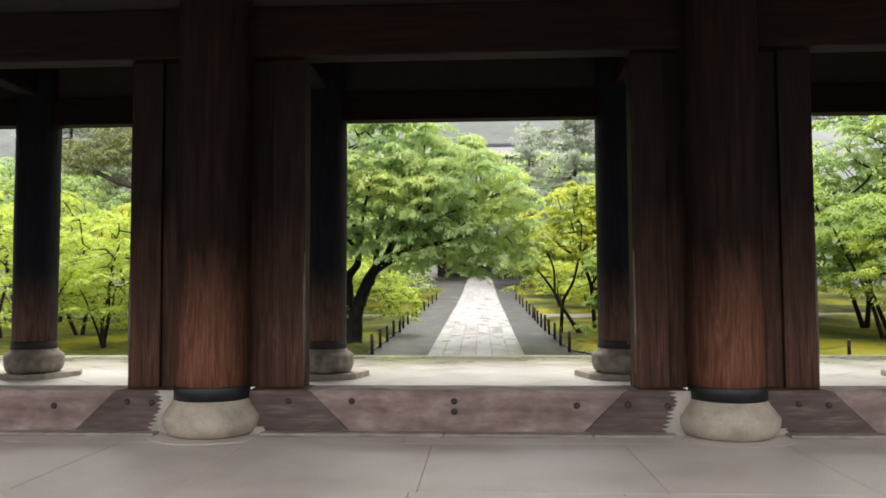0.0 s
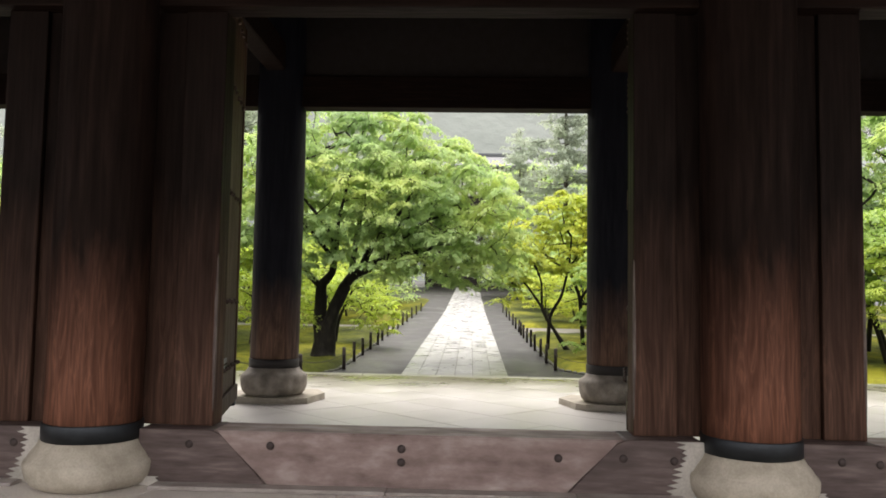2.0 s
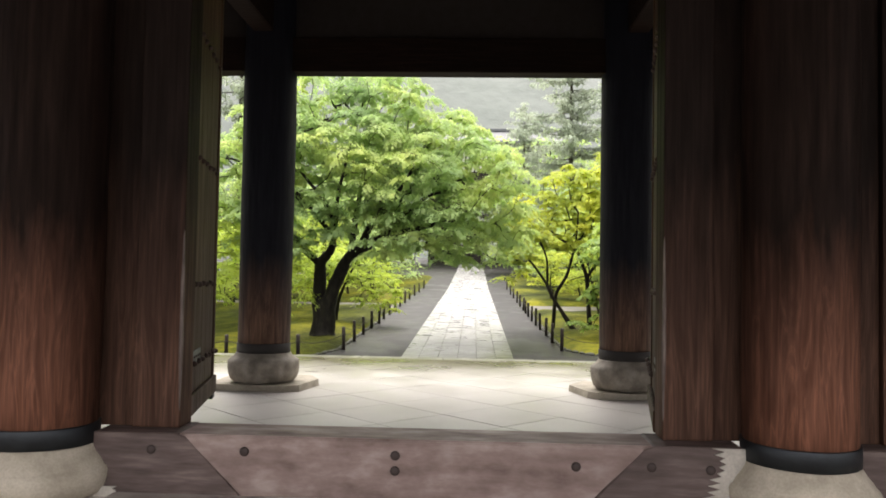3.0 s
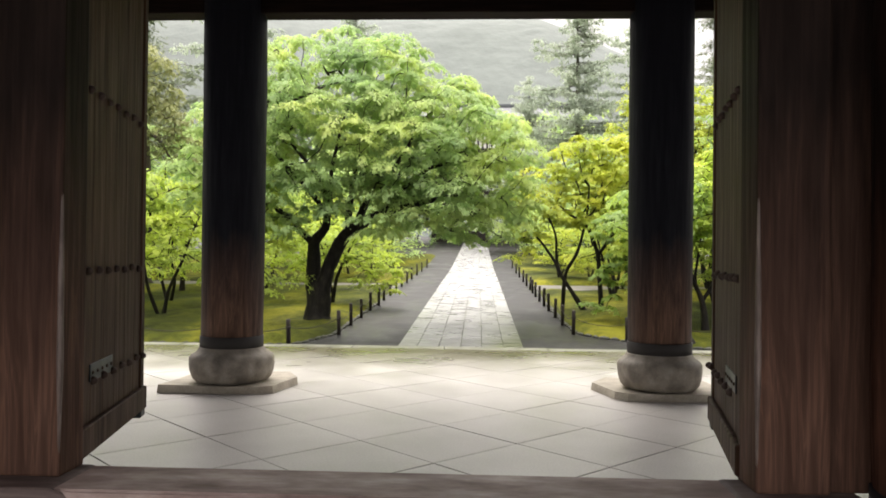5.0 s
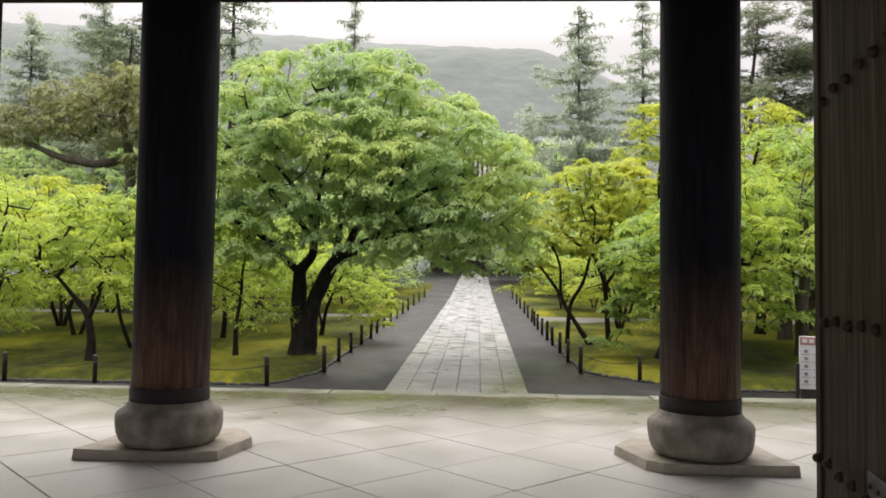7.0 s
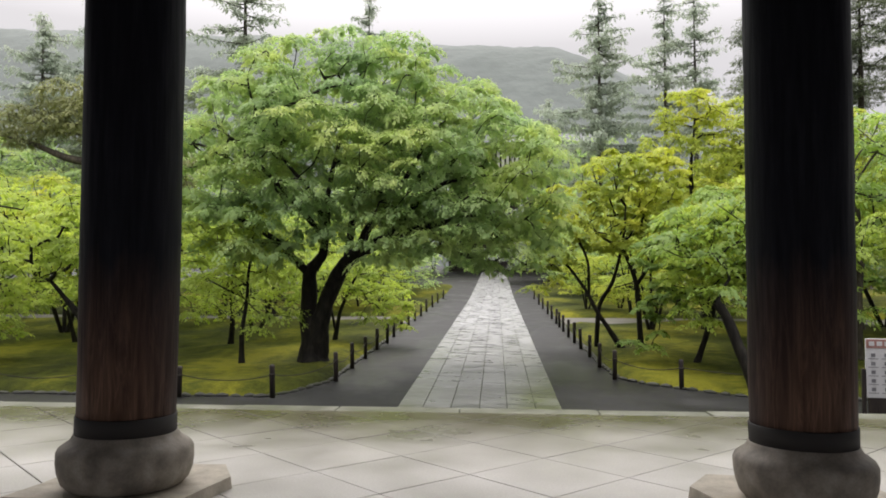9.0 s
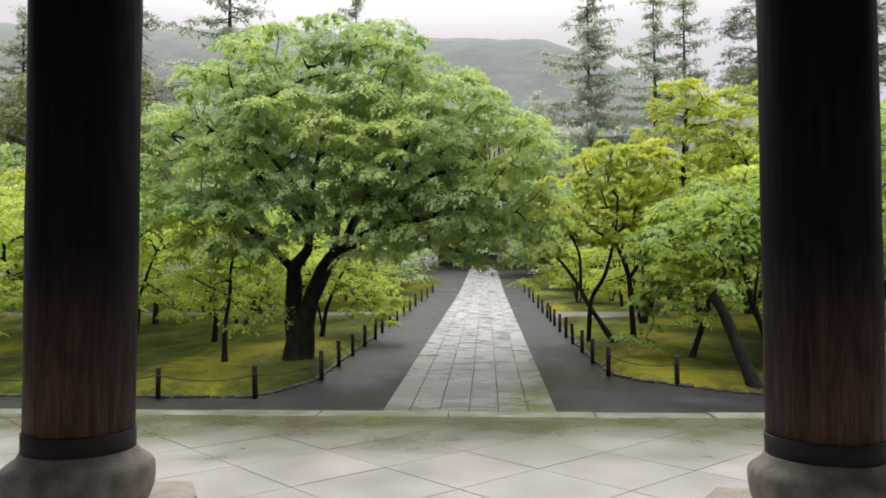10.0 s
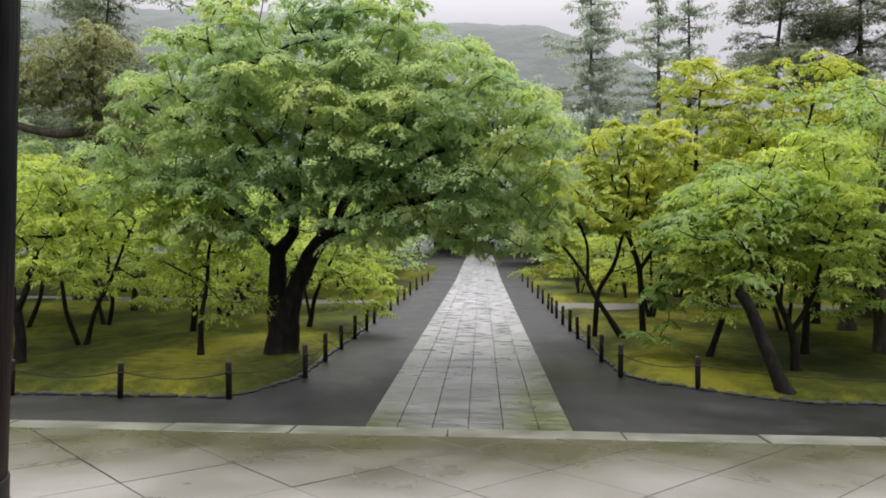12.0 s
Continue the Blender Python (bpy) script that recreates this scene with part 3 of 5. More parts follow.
for x in NEAR_X:
    for s in (-1, 1):
        t = thing("packing", (x, SILL_Y0 - 0.010, FLOOR_IN), "pale crumbled plaster between threshold and column base", "packing")
        b, steps = bmesh.new(), 22 if s < 0 else 6
        tall = 0.425 if s < 0 else 0.07
        edge = []
        for k in range(steps):
            q = k / (steps - 1)
            spike = random.uniform(0.03, 0.085) if k % 2 else random.uniform(-0.01, 0.02)
            edge.append((0.545 + (0.055 * math.sin(2.2 + 3.4 * q) if s < 0 else -0.03 * q) + spike * (1.0 if s < 0 else 0.4), tall * q))
        rows_v = [[b.verts.new((s * r, y, z)) for r, y in ((0.36, -0.011), (r_out, -0.011), (r_out, 0.0), (0.36, 0.0))] for r_out, z in edge]
        for lo, hi in zip(rows_v, rows_v[1:]):
            for i in range(4):
                b.faces.new((lo[i], lo[(i + 1) % 4], hi[(i + 1) % 4], hi[i]))
        b.faces.new(rows_v[0])
        b.faces.new(rows_v[-1])
        bmesh.ops.recalc_face_normals(b, faces=b.faces[:])
        part("plaster", b, LIME, t)
for x0, x1 in ((-7.0, NEAR_X[0] - 0.52), (NEAR_X[0] + 0.52, NEAR_X[1] - 0.52), (NEAR_X[1] + 0.52, 7.0)):
    t = thing("sill_ledge", ((x0 + x1) / 2, SILL_Y0 - 0.012, FLOOR_IN), "low worn stone ledge along the foot of the threshold", "ledge", "threshold ledges")
    cuts_x = [x0, x0 + 1.9 + random.uniform(-0.3, 0.3), x1 - 0.9 + random.uniform(-0.2, 0.2), x1]
    for a, b in zip(cuts_x, cuts_x[1:]):
        m = (x0 + x1) / 2
        part("ledge_stone", box(a - m + 0.003, b - m - 0.003, -0.15, 0.0, 0.001, 0.032 + random.uniform(-0.003, 0.003), 0.008, seg=2, rough=0.002), LEDGE, t)


def worn_glint(x, y, z0, z1):
    """A slim worn arris, lens-shaped, its highlight built as a pale strip on a post's corner."""
    b, rings = bmesh.new(), []
    for k in range(13):
        q = k / 12
        w = 0.004 + 0.012 * math.sin(math.pi * q) ** 0.8 * (0.85 + 0.4 * noise.noise((x, q * 4, 0)))
        rings.append([b.verts.new((x + w * math.cos(e), y + w * math.sin(e), z0 + (z1 - z0) * q)) for e in (math.tau * i / 10 for i in range(10))])
    for lo, hi in zip(rings, rings[1:]):
        for i in range(10):
            b.faces.new((lo[i], lo[(i + 1) % 10], hi[(i + 1) % 10], hi[i]))
    b.faces.new(rings[0][::-1])
    b.faces.new(rings[-1])
    bmesh.ops.recalc_face_normals(b, faces=b.faces[:])
    return b


def jamb(x0, x1, inner):
    """A door post on the threshold, with the recessed filler that meets the column."""
    t = thing("door_post", ((x0 + x1) / 2, 7.12, SILL_TOP), "dark brown timber door post standing on the threshold", "door post", "door posts")
    h, top = (x1 - x0) / 2, LINTEL_Z - SILL_TOP
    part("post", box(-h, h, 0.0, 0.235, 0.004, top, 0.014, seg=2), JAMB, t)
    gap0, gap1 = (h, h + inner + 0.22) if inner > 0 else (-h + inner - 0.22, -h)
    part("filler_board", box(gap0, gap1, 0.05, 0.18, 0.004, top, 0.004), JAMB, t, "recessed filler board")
    part("worn_glint", worn_glint(-h + 0.008 if inner > 0 else h - 0.008, 0.008, 0.05, 1.45), WORN_GLINT, t, "pale worn corner of the post with a painted highlight", True)
    part("batten", box(-h + 0.02, h - 0.02, 0.235, 0.27, 0.004, top, 0.008), JAMB, t)
    return t


jamb(-3.43, -3.10, 0.24)
jamb(-1.94, -1.60, -0.22)
jamb(1.71, 2.05, 0.18)
jamb(3.17, 3.50, -0.24)
jamb(-7.02, -6.70, -0.22)
jamb(6.72, 7.04, 0.22)
stud_mesh = mesh_of("stud", nail_dome(0.024, 0.032, 8), STUD, True)


def gate_door(hinge, angle, side, label):
    """Plank leaf, hinged at the origin and running along +y; its passage face looks to the path walked."""
    t = thing("gate_door", (hinge[0], hinge[1], 0.345), label, "door", "open gate doors", angle)
    W, H, D = 1.44, 3.85, 0.085
    n = 6
    for i in range(n):
        y0 = 0.02 + (W - 0.04) * i / n
        part("plank", box(-D / 2, D / 2, y0 + 0.0008, y0 + (W - 0.04) / n - 0.0008, 0.0, H + 0.004 * (i % 2), 0.0025), DOOR, t)
    fx = side * D / 2
    for z in (0.10, 1.02, 2.02, 3.0, 3.68):
        wide = 0.16 if z == 0.10 else 0.10
        if z == 0.10:
            part("bottom_rail", box(min(fx, fx + side * 0.035), max(fx, fx + side * 0.035), 0.0, W, z - wide / 2, z + wide / 2, 0.008), DOOR, t)
        for k in range(7):
            s = part("stud", stud_mesh, NAIL, t)
            s.matrix_basis = pose(fx + side * (0.034 if z == 0.10 else 0.0), 0.16 + (W - 0.32) * k / 6 + 0.012 * math.sin(7 * k + z), z + 0.32 * (z == 0.1) + 0.01 * math.sin(3 * k), 0, 0, side * 90)
    part("edge_stile", box(-D / 2 - 0.012, D / 2 + 0.012, W - 0.09, W + 0.01, -0.01, H, 0.01), DOOR, t)
    part("hinge_stile", box(-D / 2 - 0.012, D / 2 + 0.012, 0.0, 0.10, -0.01, H, 0.01), DOOR, t)
    part("edge_shoe", box(-D / 2 - 0.02, D / 2 + 0.02, W - 0.10, W + 0.018, -0.035, 0.02, 0.008), IRON, t, "iron shoe at the door's corner")
    plate = box(min(fx, fx + side * 0.008), max(fx, fx + side * 0.008), 0.22, 0.66, 0.40, 0.50, 0.003)
    strap = part("iron_plate", plate, IRON, t, "riveted iron strap plate")
    for k in range(5):
        s = part("rivet", stud_mesh, NAIL, strap)
        s.matrix_basis = pose(fx + side * 0.006, 0.26 + 0.09 * k, 0.45, 0, 0, side * 90) @ Matrix.Diagonal((0.45, 0.35, 0.45, 1))
    return t


gate_door((-1.74, 7.44), 10.9, 1, "dark plank gate door with iron studs, swung open")
gate_door((1.80, 7.44), -11.1, -1, "dark plank gate door with iron strap, swung open")

# ---- posts, ropes, notice board ----
left_posts = [(-10.2, 22.15), (-8.1, 22.12), (-6.13, 22.1), (-4.21, 22.16), (-3.36, 24.31), (-3.37, 26.39), (-3.35, 28.28), (-3.36, 30.4), (-3.30, 32.2), (-3.36, 34.3), (-3.36, 36.5), (-3.36, 38.9), (-3.36, 41.4), (-3.36, 44.2), (-3.36, 47.2), (-3.36, 51), (-3.36, 55), (-3.36, 60)]
right_posts = [(11.0, 22.7), (9.0, 22.7), (4.32, 23.8), (3.08, 25.06), (2.99, 27.04), (2.98, 29.07), (2.95, 31.1), (2.92, 32.8), (2.9, 34.7), (2.9, 36.8), (2.9, 38.6), (2.9, 40.4), (2.9, 43.0), (2.9, 46.0), (2.9, 50), (2.9, 54), (2.9, 60)]
post_src = None
random.seed(11)
for x, y in left_posts + right_posts:
    m = pose(x, y, ground_z(y) - 0.05, random.uniform(-2, 2), random.uniform(-2, 2), random.uniform(0, 90))
    if post_src is None:
        post_src = thing("fence_post", (x, y, ground_z(y) - 0.05), "short dark charred timber post beside the moss lawn", "post", "posts along the avenue")
        part("stake", lathe([(0.052, 0), (0.052, 0.62), (0.055, 0.66), (0.05, 0.69), (0.03, 0.705)], 12, 0.006), POST, post_src, "", True)
        part("rope_loop", lathe([(0.05, 0.49), (0.062, 0.495), (0.064, 0.51), (0.062, 0.525), (0.05, 0.53)], 12, 0.003), ROPE, post_src, "dark rope wound round the post", True)
        post_src.matrix_basis = m
    else:
        copy_thing(post_src, m @ Matrix.Scale(random.uniform(0.95, 1.06), 4))


def tube(points, radii, sides=6):
    """Tapered tube along points, as arrays."""
    P, R = np.asarray(points, float), np.asarray(radii, float)
    d = np.gradient(P, axis=0)
    d /= np.linalg.norm(d, axis=1)[:, None] + 1e-9
    # one side direction carried along the tube, so that it never twists
    a = np.zeros_like(d)
    side = np.cross(d[0], (1.0, 0, 0) if abs(d[0][2]) > 0.9 else (0, 0, 1.0))
    for i in range(len(d)):
        side = side - d[i] * float(side @ d[i])
        side = side / (math.sqrt(float(side @ side)) + 1e-9)
        a[i] = side
    b = np.cross(d, a)
    ang = np.arange(sides) * math.tau / sides
    V = P[:, None, :] + R[:, None, None] * (np.cos(ang)[None, :, None] * a[:, None, :] + np.sin(ang)[None, :, None] * b[:, None, :])
    k = np.arange(len(P) * sides).reshape(len(P), sides)
    F = np.stack([k[:-1], np.roll(k, -1, 1)[:-1], np.roll(k, -1, 1)[1:], k[1:]], -1).reshape(-1, 4)
    return V.reshape(-1, 3), F


for row in (left_posts, right_posts):
    for (xa, ya), (xb, yb) in zip(row, row[1:]):
        if math.hypot(xa - xb, ya - yb) > 5:
            continue
        za, zb = ground_z(ya) + 0.46, ground_z(yb) + 0.46
        s = np.linspace(0, 1, 9)
        pts = np.stack([xa + (xb - xa) * s, ya + (yb - ya) * s, za + (zb - za) * s - 0.12 * 4 * s * (1 - s)], -1)
        v, f = tube(pts, np.full(9, 0.010), 5)
        o = tagged(new("rope", arrays_mesh("rope", v, f, ROPE, True)), "dark slack rope strung between short posts", "rope", "ropes along the avenue")

sign = thing("notice_board", (7.27, 21.3, -0.85), "white notice board with red header on a dark post", "sign", rz=-8)
part("post", box(-0.30, -0.235, -0.03, 0.04, 0, 0.85, 0.006), POST, sign)
part("panel", box(-0.235, 0.235, -0.02, 0.02, 0.33, 1.40, 0.006), SIGN_WHITE, sign)
part("foot", box(-0.2, 0.2, -0.03, 0.03, 0.0, 0.33, 0.004), POST, sign)
part("header", box(-0.225, 0.225, -0.026, -0.021, 1.23, 1.39), SIGN_RED, sign, "red header strip")
for k in range(10):
    cx, cz = -0.11 + 0.22 * (k % 2), 1.10 - 0.155 * (k // 2)
    part("pictogram", box(cx - 0.035, cx + 0.035, -0.026, -0.021, cz - 0.03, cz + 0.035), SIGN_INK, sign, "small unreadable printed mark")
    part("caption", box(cx - 0.085, cx + 0.085, -0.025, -0.021, cz - 0.07, cz - 0.058), SIGN_INK, sign)
for k in range(3):
    part("heading_mark", box(-0.18 + 0.13 * k, -0.09 + 0.13 * k, -0.030, -0.0262, 1.27, 1.35), SIGN_WHITE, sign)


# ---- trees ----
def grow(trunks, lobes, spacing, seed, r_tip=0.008, power=0.5, droop=0.25, hollow=0.3):
    """Limbs that reach from the trunks to points spread in the crown's lobes.
    trunks: lists of (x, y, z, radius); lobes: (x, y, z, rx, ry, rz). Returns limb paths, radii and the tips."""
    rng = np.random.default_rng(seed)
    nodes, parent, load, fixed = [], [], [], []
    for tr in trunks:
        prev = -1
        first = len(nodes)
        for a, b in zip(tr, tr[1:]):
            n = max(2, int(math.dist(a[:3], b[:3]) / 0.25))
            for i in range(n):
                s = i / n
                nodes.append([a[j] + (b[j] - a[j]) * s for j in range(3)])
                fixed.append(a[3] + (b[3] - a[3]) * s)
                parent.append(prev)
                prev = len(nodes) - 1
        nodes.append(list(tr[-1][:3]))
        fixed.append(tr[-1][3])
        parent.append(prev)
    tips = []
    for x, y, z, rx, ry, rz in lobes:
        n = max(4, int(4.19 * rx * ry * rz / spacing ** 3))
        for _ in range(n):
            u = rng.normal(size=3)
            u *= rng.uniform(0.25, 1.0) ** 0.4 / np.linalg.norm(u)
            q = (x + u[0] * rx, y + u[1] * ry, z + u[2] * rz)
            buried = any(((q[0] - a) / d) ** 2 + ((q[1] - b) / e) ** 2 + ((q[2] - c) / f) ** 2 < 0.5 for a, b, c, d, e, f in lobes if (a, b, c) != (x, y, z))
            if not buried or rng.uniform() < hollow:
                tips.append(q)
    tips = np.array(tips)
    keep = []
    for i, p in enumerate(tips):
        if all(np.linalg.norm(p - tips[j]) > spacing * 0.62 for j in keep):
            keep.append(i)
    tips = tips[keep]
    root = np.array(trunks[0][-1][:3])
    order = np.argsort(np.linalg.norm(tips - root, axis=1))
    ntr = len(nodes)
    N = np.array(nodes)
    ends = []
    for i in order:
        p = tips[i]
        d = np.linalg.norm(N - p, axis=1) + 0.55 * np.maximum(0, N[:, 2] - p[2] + 0.1)
        lowest = np.arange(len(N)) < ntr
        d = d + np.where(lowest & (N[:, 2] < min(t[-1][2] for t in trunks) * 0.55), 50, 0)
        k = int(np.argmin(d))
        q = N[k]
        L = np.linalg.norm(p - q)
        m = max(2, int(L / 0.3))
        prev = k
        bend = rng.normal(size=3) * 0.10 * L
        for s in np.linspace(0, 1, m + 1)[1:]:
            pt = q + (p - q) * s + bend * math.sin(math.pi * s) + np.array([0, 0, droop * L * (s - s * s)]) + rng.normal(size=3) * 0.015
            nodes.append(list(pt))
            parent.append(prev)
            fixed.append(0.0)
            prev = len(nodes) - 1
        ends.append(prev)
        N = np.array(nodes)
    load = np.zeros(len(nodes))
    for e in ends:
        k = e
        while k >= 0:
            load[k] += 1
            k = parent[k]
    R = np.maximum(np.array(fixed), r_tip * np.maximum(load, 1) ** power)
    V, F, used, off = [], [], set(), 0
    for tr_end in ends:
        chain, k = [], tr_end
        while k >= 0 and k not in used:
            chain.append(k)
            used.add(k)
            k = parent[k]
        if k >= 0:
            chain.append(k)
        if len(chain) < 2:
            continue
        chain = [c for c in chain if c >= ntr] + [c for c in chain if c < ntr][:1]
        if len(chain) < 2:
            continue
        rr = R[chain].copy()
        if chain[-1] < ntr:
            rr[-1] = min(rr[-1], rr[-2] * 1.35)
        v, f = tube(N[chain], rr, 6 if rr.max() > 0.03 else 4)
        V.append(v)
        F.append(f + off)
        off += len(v)
    return (np.concatenate(V), np.concatenate(F)), N[ends], N


def trunk_mesh(trunks, seed, sides=14):
    V, F, off = [], [], 0
    for k, tr in enumerate(trunks):
        T = np.array(tr, float)
        s = np.linspace(0, len(T) - 1, 8 * (len(T) - 1) + 1)
        P = np.stack([np.interp(s, np.arange(len(T)), T[:, j]) for j in range(4)], -1)
        for _ in range(4):
            P[1:-1] = (P[:-2] + 2 * P[1:-1] + P[2:]) / 4
        if k == 0:
            flare = np.exp(-np.maximum(P[:, 2] - P[0, 2], 0) / 0.26)
            P[:, 3] *= 1 + 0.75 * flare
        v, f = tube(P[:, :3], P[:, 3], sides)
        c = np.repeat(P[:, :3], sides, 0)
        out = v - c
        knob = np.array([noise.noise(Vector(p) * 2.3 + Vector((seed, 0, 0))) + 0.5 * noise.noise(Vector(p) * 6) for p in v])
        v = c + out * (1 + 0.16 * knob)[:, None]
        V.append(v)
        F.append(f + off)
        off += len(v)
    return np.concatenate(V), np.concatenate(F)


def leaves(tips, seed, per, spread, size, hang=0.42, fingers=6, thick=0.10, rise=0.16, slim=0.33):
    """Clumps of feathery sprays round the tips: each clump is a ring of arching fingers set with small pointed leaves.
    The leaves' normals lean to the clump's dome, so that a clump catches the light as one soft mass."""
    rng = np.random.default_rng(seed)
    n, k = len(tips) * per, len(tips)
    who = np.repeat(np.arange(k), per)
    clump = rng.uniform(0.7, 1.3, k) * spread
    turn = rng.uniform(0, math.tau, (k, 1)) + (np.arange(fingers)[None, :] + rng.uniform(-0.35, 0.35, (k, fingers))) * math.tau / fingers
    reach = clump[:, None] * rng.uniform(0.55, 1.15, (k, fingers))
    lift = rng.uniform(-0.5, 1.0, (k, fingers)) * rise
    j = rng.integers(0, fingers, n)
    a, L, up = turn[who, j], reach[who, j], lift[who, j]
    q = rng.uniform(0.02, 1, n) ** 0.7
    across = rng.normal(size=n) * 0.17 * L * (0.35 + 0.65 * np.sin(math.pi * np.minimum(q, 0.93)))
    out = np.stack([np.cos(a), np.sin(a), np.zeros(n)], -1)
    side = np.stack([-np.sin(a), np.cos(a), np.zeros(n)], -1)
    z = L * (up * q * 2 - hang * q * q) - 0.9 * across ** 2 / (L + 1e-6) + rng.normal(size=n) * thick * clump[who] * 0.5 + 0.06
    p = tips[who] + out * (q * L)[:, None] + side * across[:, None]
    p[:, 2] += z
    s = size * rng.uniform(0.65, 1.35, n)
    yaw = a + np.clip(across / (0.2 * L + 1e-6), -1.5, 1.5) * 0.55 + rng.normal(size=n) * 0.4
    tilt = np.arctan(2 * up - 2 * hang * q) - 0.16 + rng.normal(size=n) * 0.22
    roll = rng.normal(size=n) * 0.28
    fwd = np.stack([np.cos(yaw) * np.cos(tilt), np.sin(yaw) * np.cos(tilt), np.sin(tilt)], -1)
    wing = np.stack([-np.sin(yaw) * np.cos(roll), np.cos(yaw) * np.cos(roll), np.sin(roll)], -1) * (s * slim)[:, None]
    V = np.stack([p - wing, p + fwd * s[:, None], p + wing], 1)
    own = np.cross(V[:, 1] - V[:, 0], V[:, 2] - V[:, 0])
    flip = own[:, 2] < 0
    V[flip] = V[flip][:, ::-1]
    own[flip] *= -1
    own /= np.linalg.norm(own, axis=1)[:, None] + 1e-9
    dome = out * (q * 0.85)[:, None] + side * (across / (L + 1e-6))[:, None]
    dome[:, 2] += 0.75
    dome /= np.linalg.norm(dome, axis=1)[:, None]
    soft = own * 0.25 + dome * 0.75
    return V.reshape(-1, 3), np.arange(n * 3).reshape(-1, 3), np.repeat(soft, 3, 0)


def crown_of(t, tips, seed, leaf, per, spread, size, **k):
    v, f, soft = leaves(tips, seed, per, spread, size, **k)
    me = arrays_mesh("crown", v, f, leaf, True)
    me.normals_split_custom_set_from_vertices(soft.astype(np.float32))
    ob = tagged(new("crown", me), kind="stuff")
    ob.parent = t
    return ob


def tree(name, at, trunks, lobes, leaf, label, seed, spacing=0.8, per=150, spread=0.62, size=0.085, bark=None, group="", category="tree", spray=None, **k):
    bark = bark or BARK
    t = thing(name, at, label, category, group)
    (bv, bf), tips, N = grow(trunks, lobes, spacing, seed, **k)
    tv, tf = trunk_mesh(trunks, seed)
    new("trunk", arrays_mesh("trunk", tv, tf, bark, True)).parent = t
    tagged(new("branchwork", arrays_mesh("branchwork", bv, bf, bark, True)), kind="stuff").parent = t
    crown_of(t, tips, seed + 1, leaf, round(per * 0.62), spread * 1.15, size * 1.5, **(spray or {}))
    return t


def at_ground(x, y):
    return (x, y, ground_z(y) + 0.1)


# the great maple that leans over the avenue; local origin at its foot
M = (-4.46, 26.6, -0.62)


def rel(x, y, z):
    return (x - M[0], y - M[1], z - M[2])


main_trunks = [
    [(0.04, 0, -0.1, 0.36), (-0.02, 0.0, 0.7, 0.31), (-0.13, 0.05, 1.5, 0.23), (-0.12, 0.0, 2.45, 0.18), (0.28, -0.1, 2.9, 0.13), (0.40, -0.4, 3.5, 0.10), (0.2, -0.6, 4.3, 0.07), (-0.45, -0.8, 5.1, 0.05), (-1.3, -0.8, 6.2, 0.03)],
    [(0.12, -0.02, -0.1, 0.33), (0.15, -0.06, 0.9, 0.27), (0.36, -0.1, 1.75, 0.21), (0.88, -0.2, 2.70, 0.20), (1.45, -0.4, 3.05, 0.17), (2.2, -0.6, 3.4, 0.12), (3.5, -0.7, 3.7, 0.07), (4.6, -0.7, 3.95, 0.04)],
    [(1.15, -0.2, 2.85, 0.13), (1.6, -0.7, 3.7, 0.10), (2.3, -1.0, 4.4, 0.07), (3.0, -1.1, 5.5, 0.045), (3.0, -0.8, 6.6, 0.03)],
    [(2.0, -0.6, 3.3, 0.09), (2.7, -1.2, 4.0, 0.07), (3.5, -1.5, 4.6, 0.05), (4.6, -1.3, 4.8, 0.03)],
    [(-0.12, 0.0, 2.4, 0.11), (-0.9, -0.6, 3.3, 0.08), (-1.7, -1.0, 3.8, 0.06), (-2.7, -1.0, 4.2, 0.035)],
    [(0.38, -0.3, 3.3, 0.09), (-0.3, -0.9, 4.2, 0.06), (-1.2, -1.3, 5.2, 0.045), (-2.2, -1.2, 6.1, 0.03)],
    [(0.40, -0.3, 3.4, 0.08), (0.55, -0.8, 4.6, 0.06), (0.9, -0.9, 6.0, 0.04)],
    [(0.9, -0.1, 2.7, 0.12), (0.9, 0.6, 3.9, 0.10), (1.2, 0.8, 5.8, 0.06)],
]
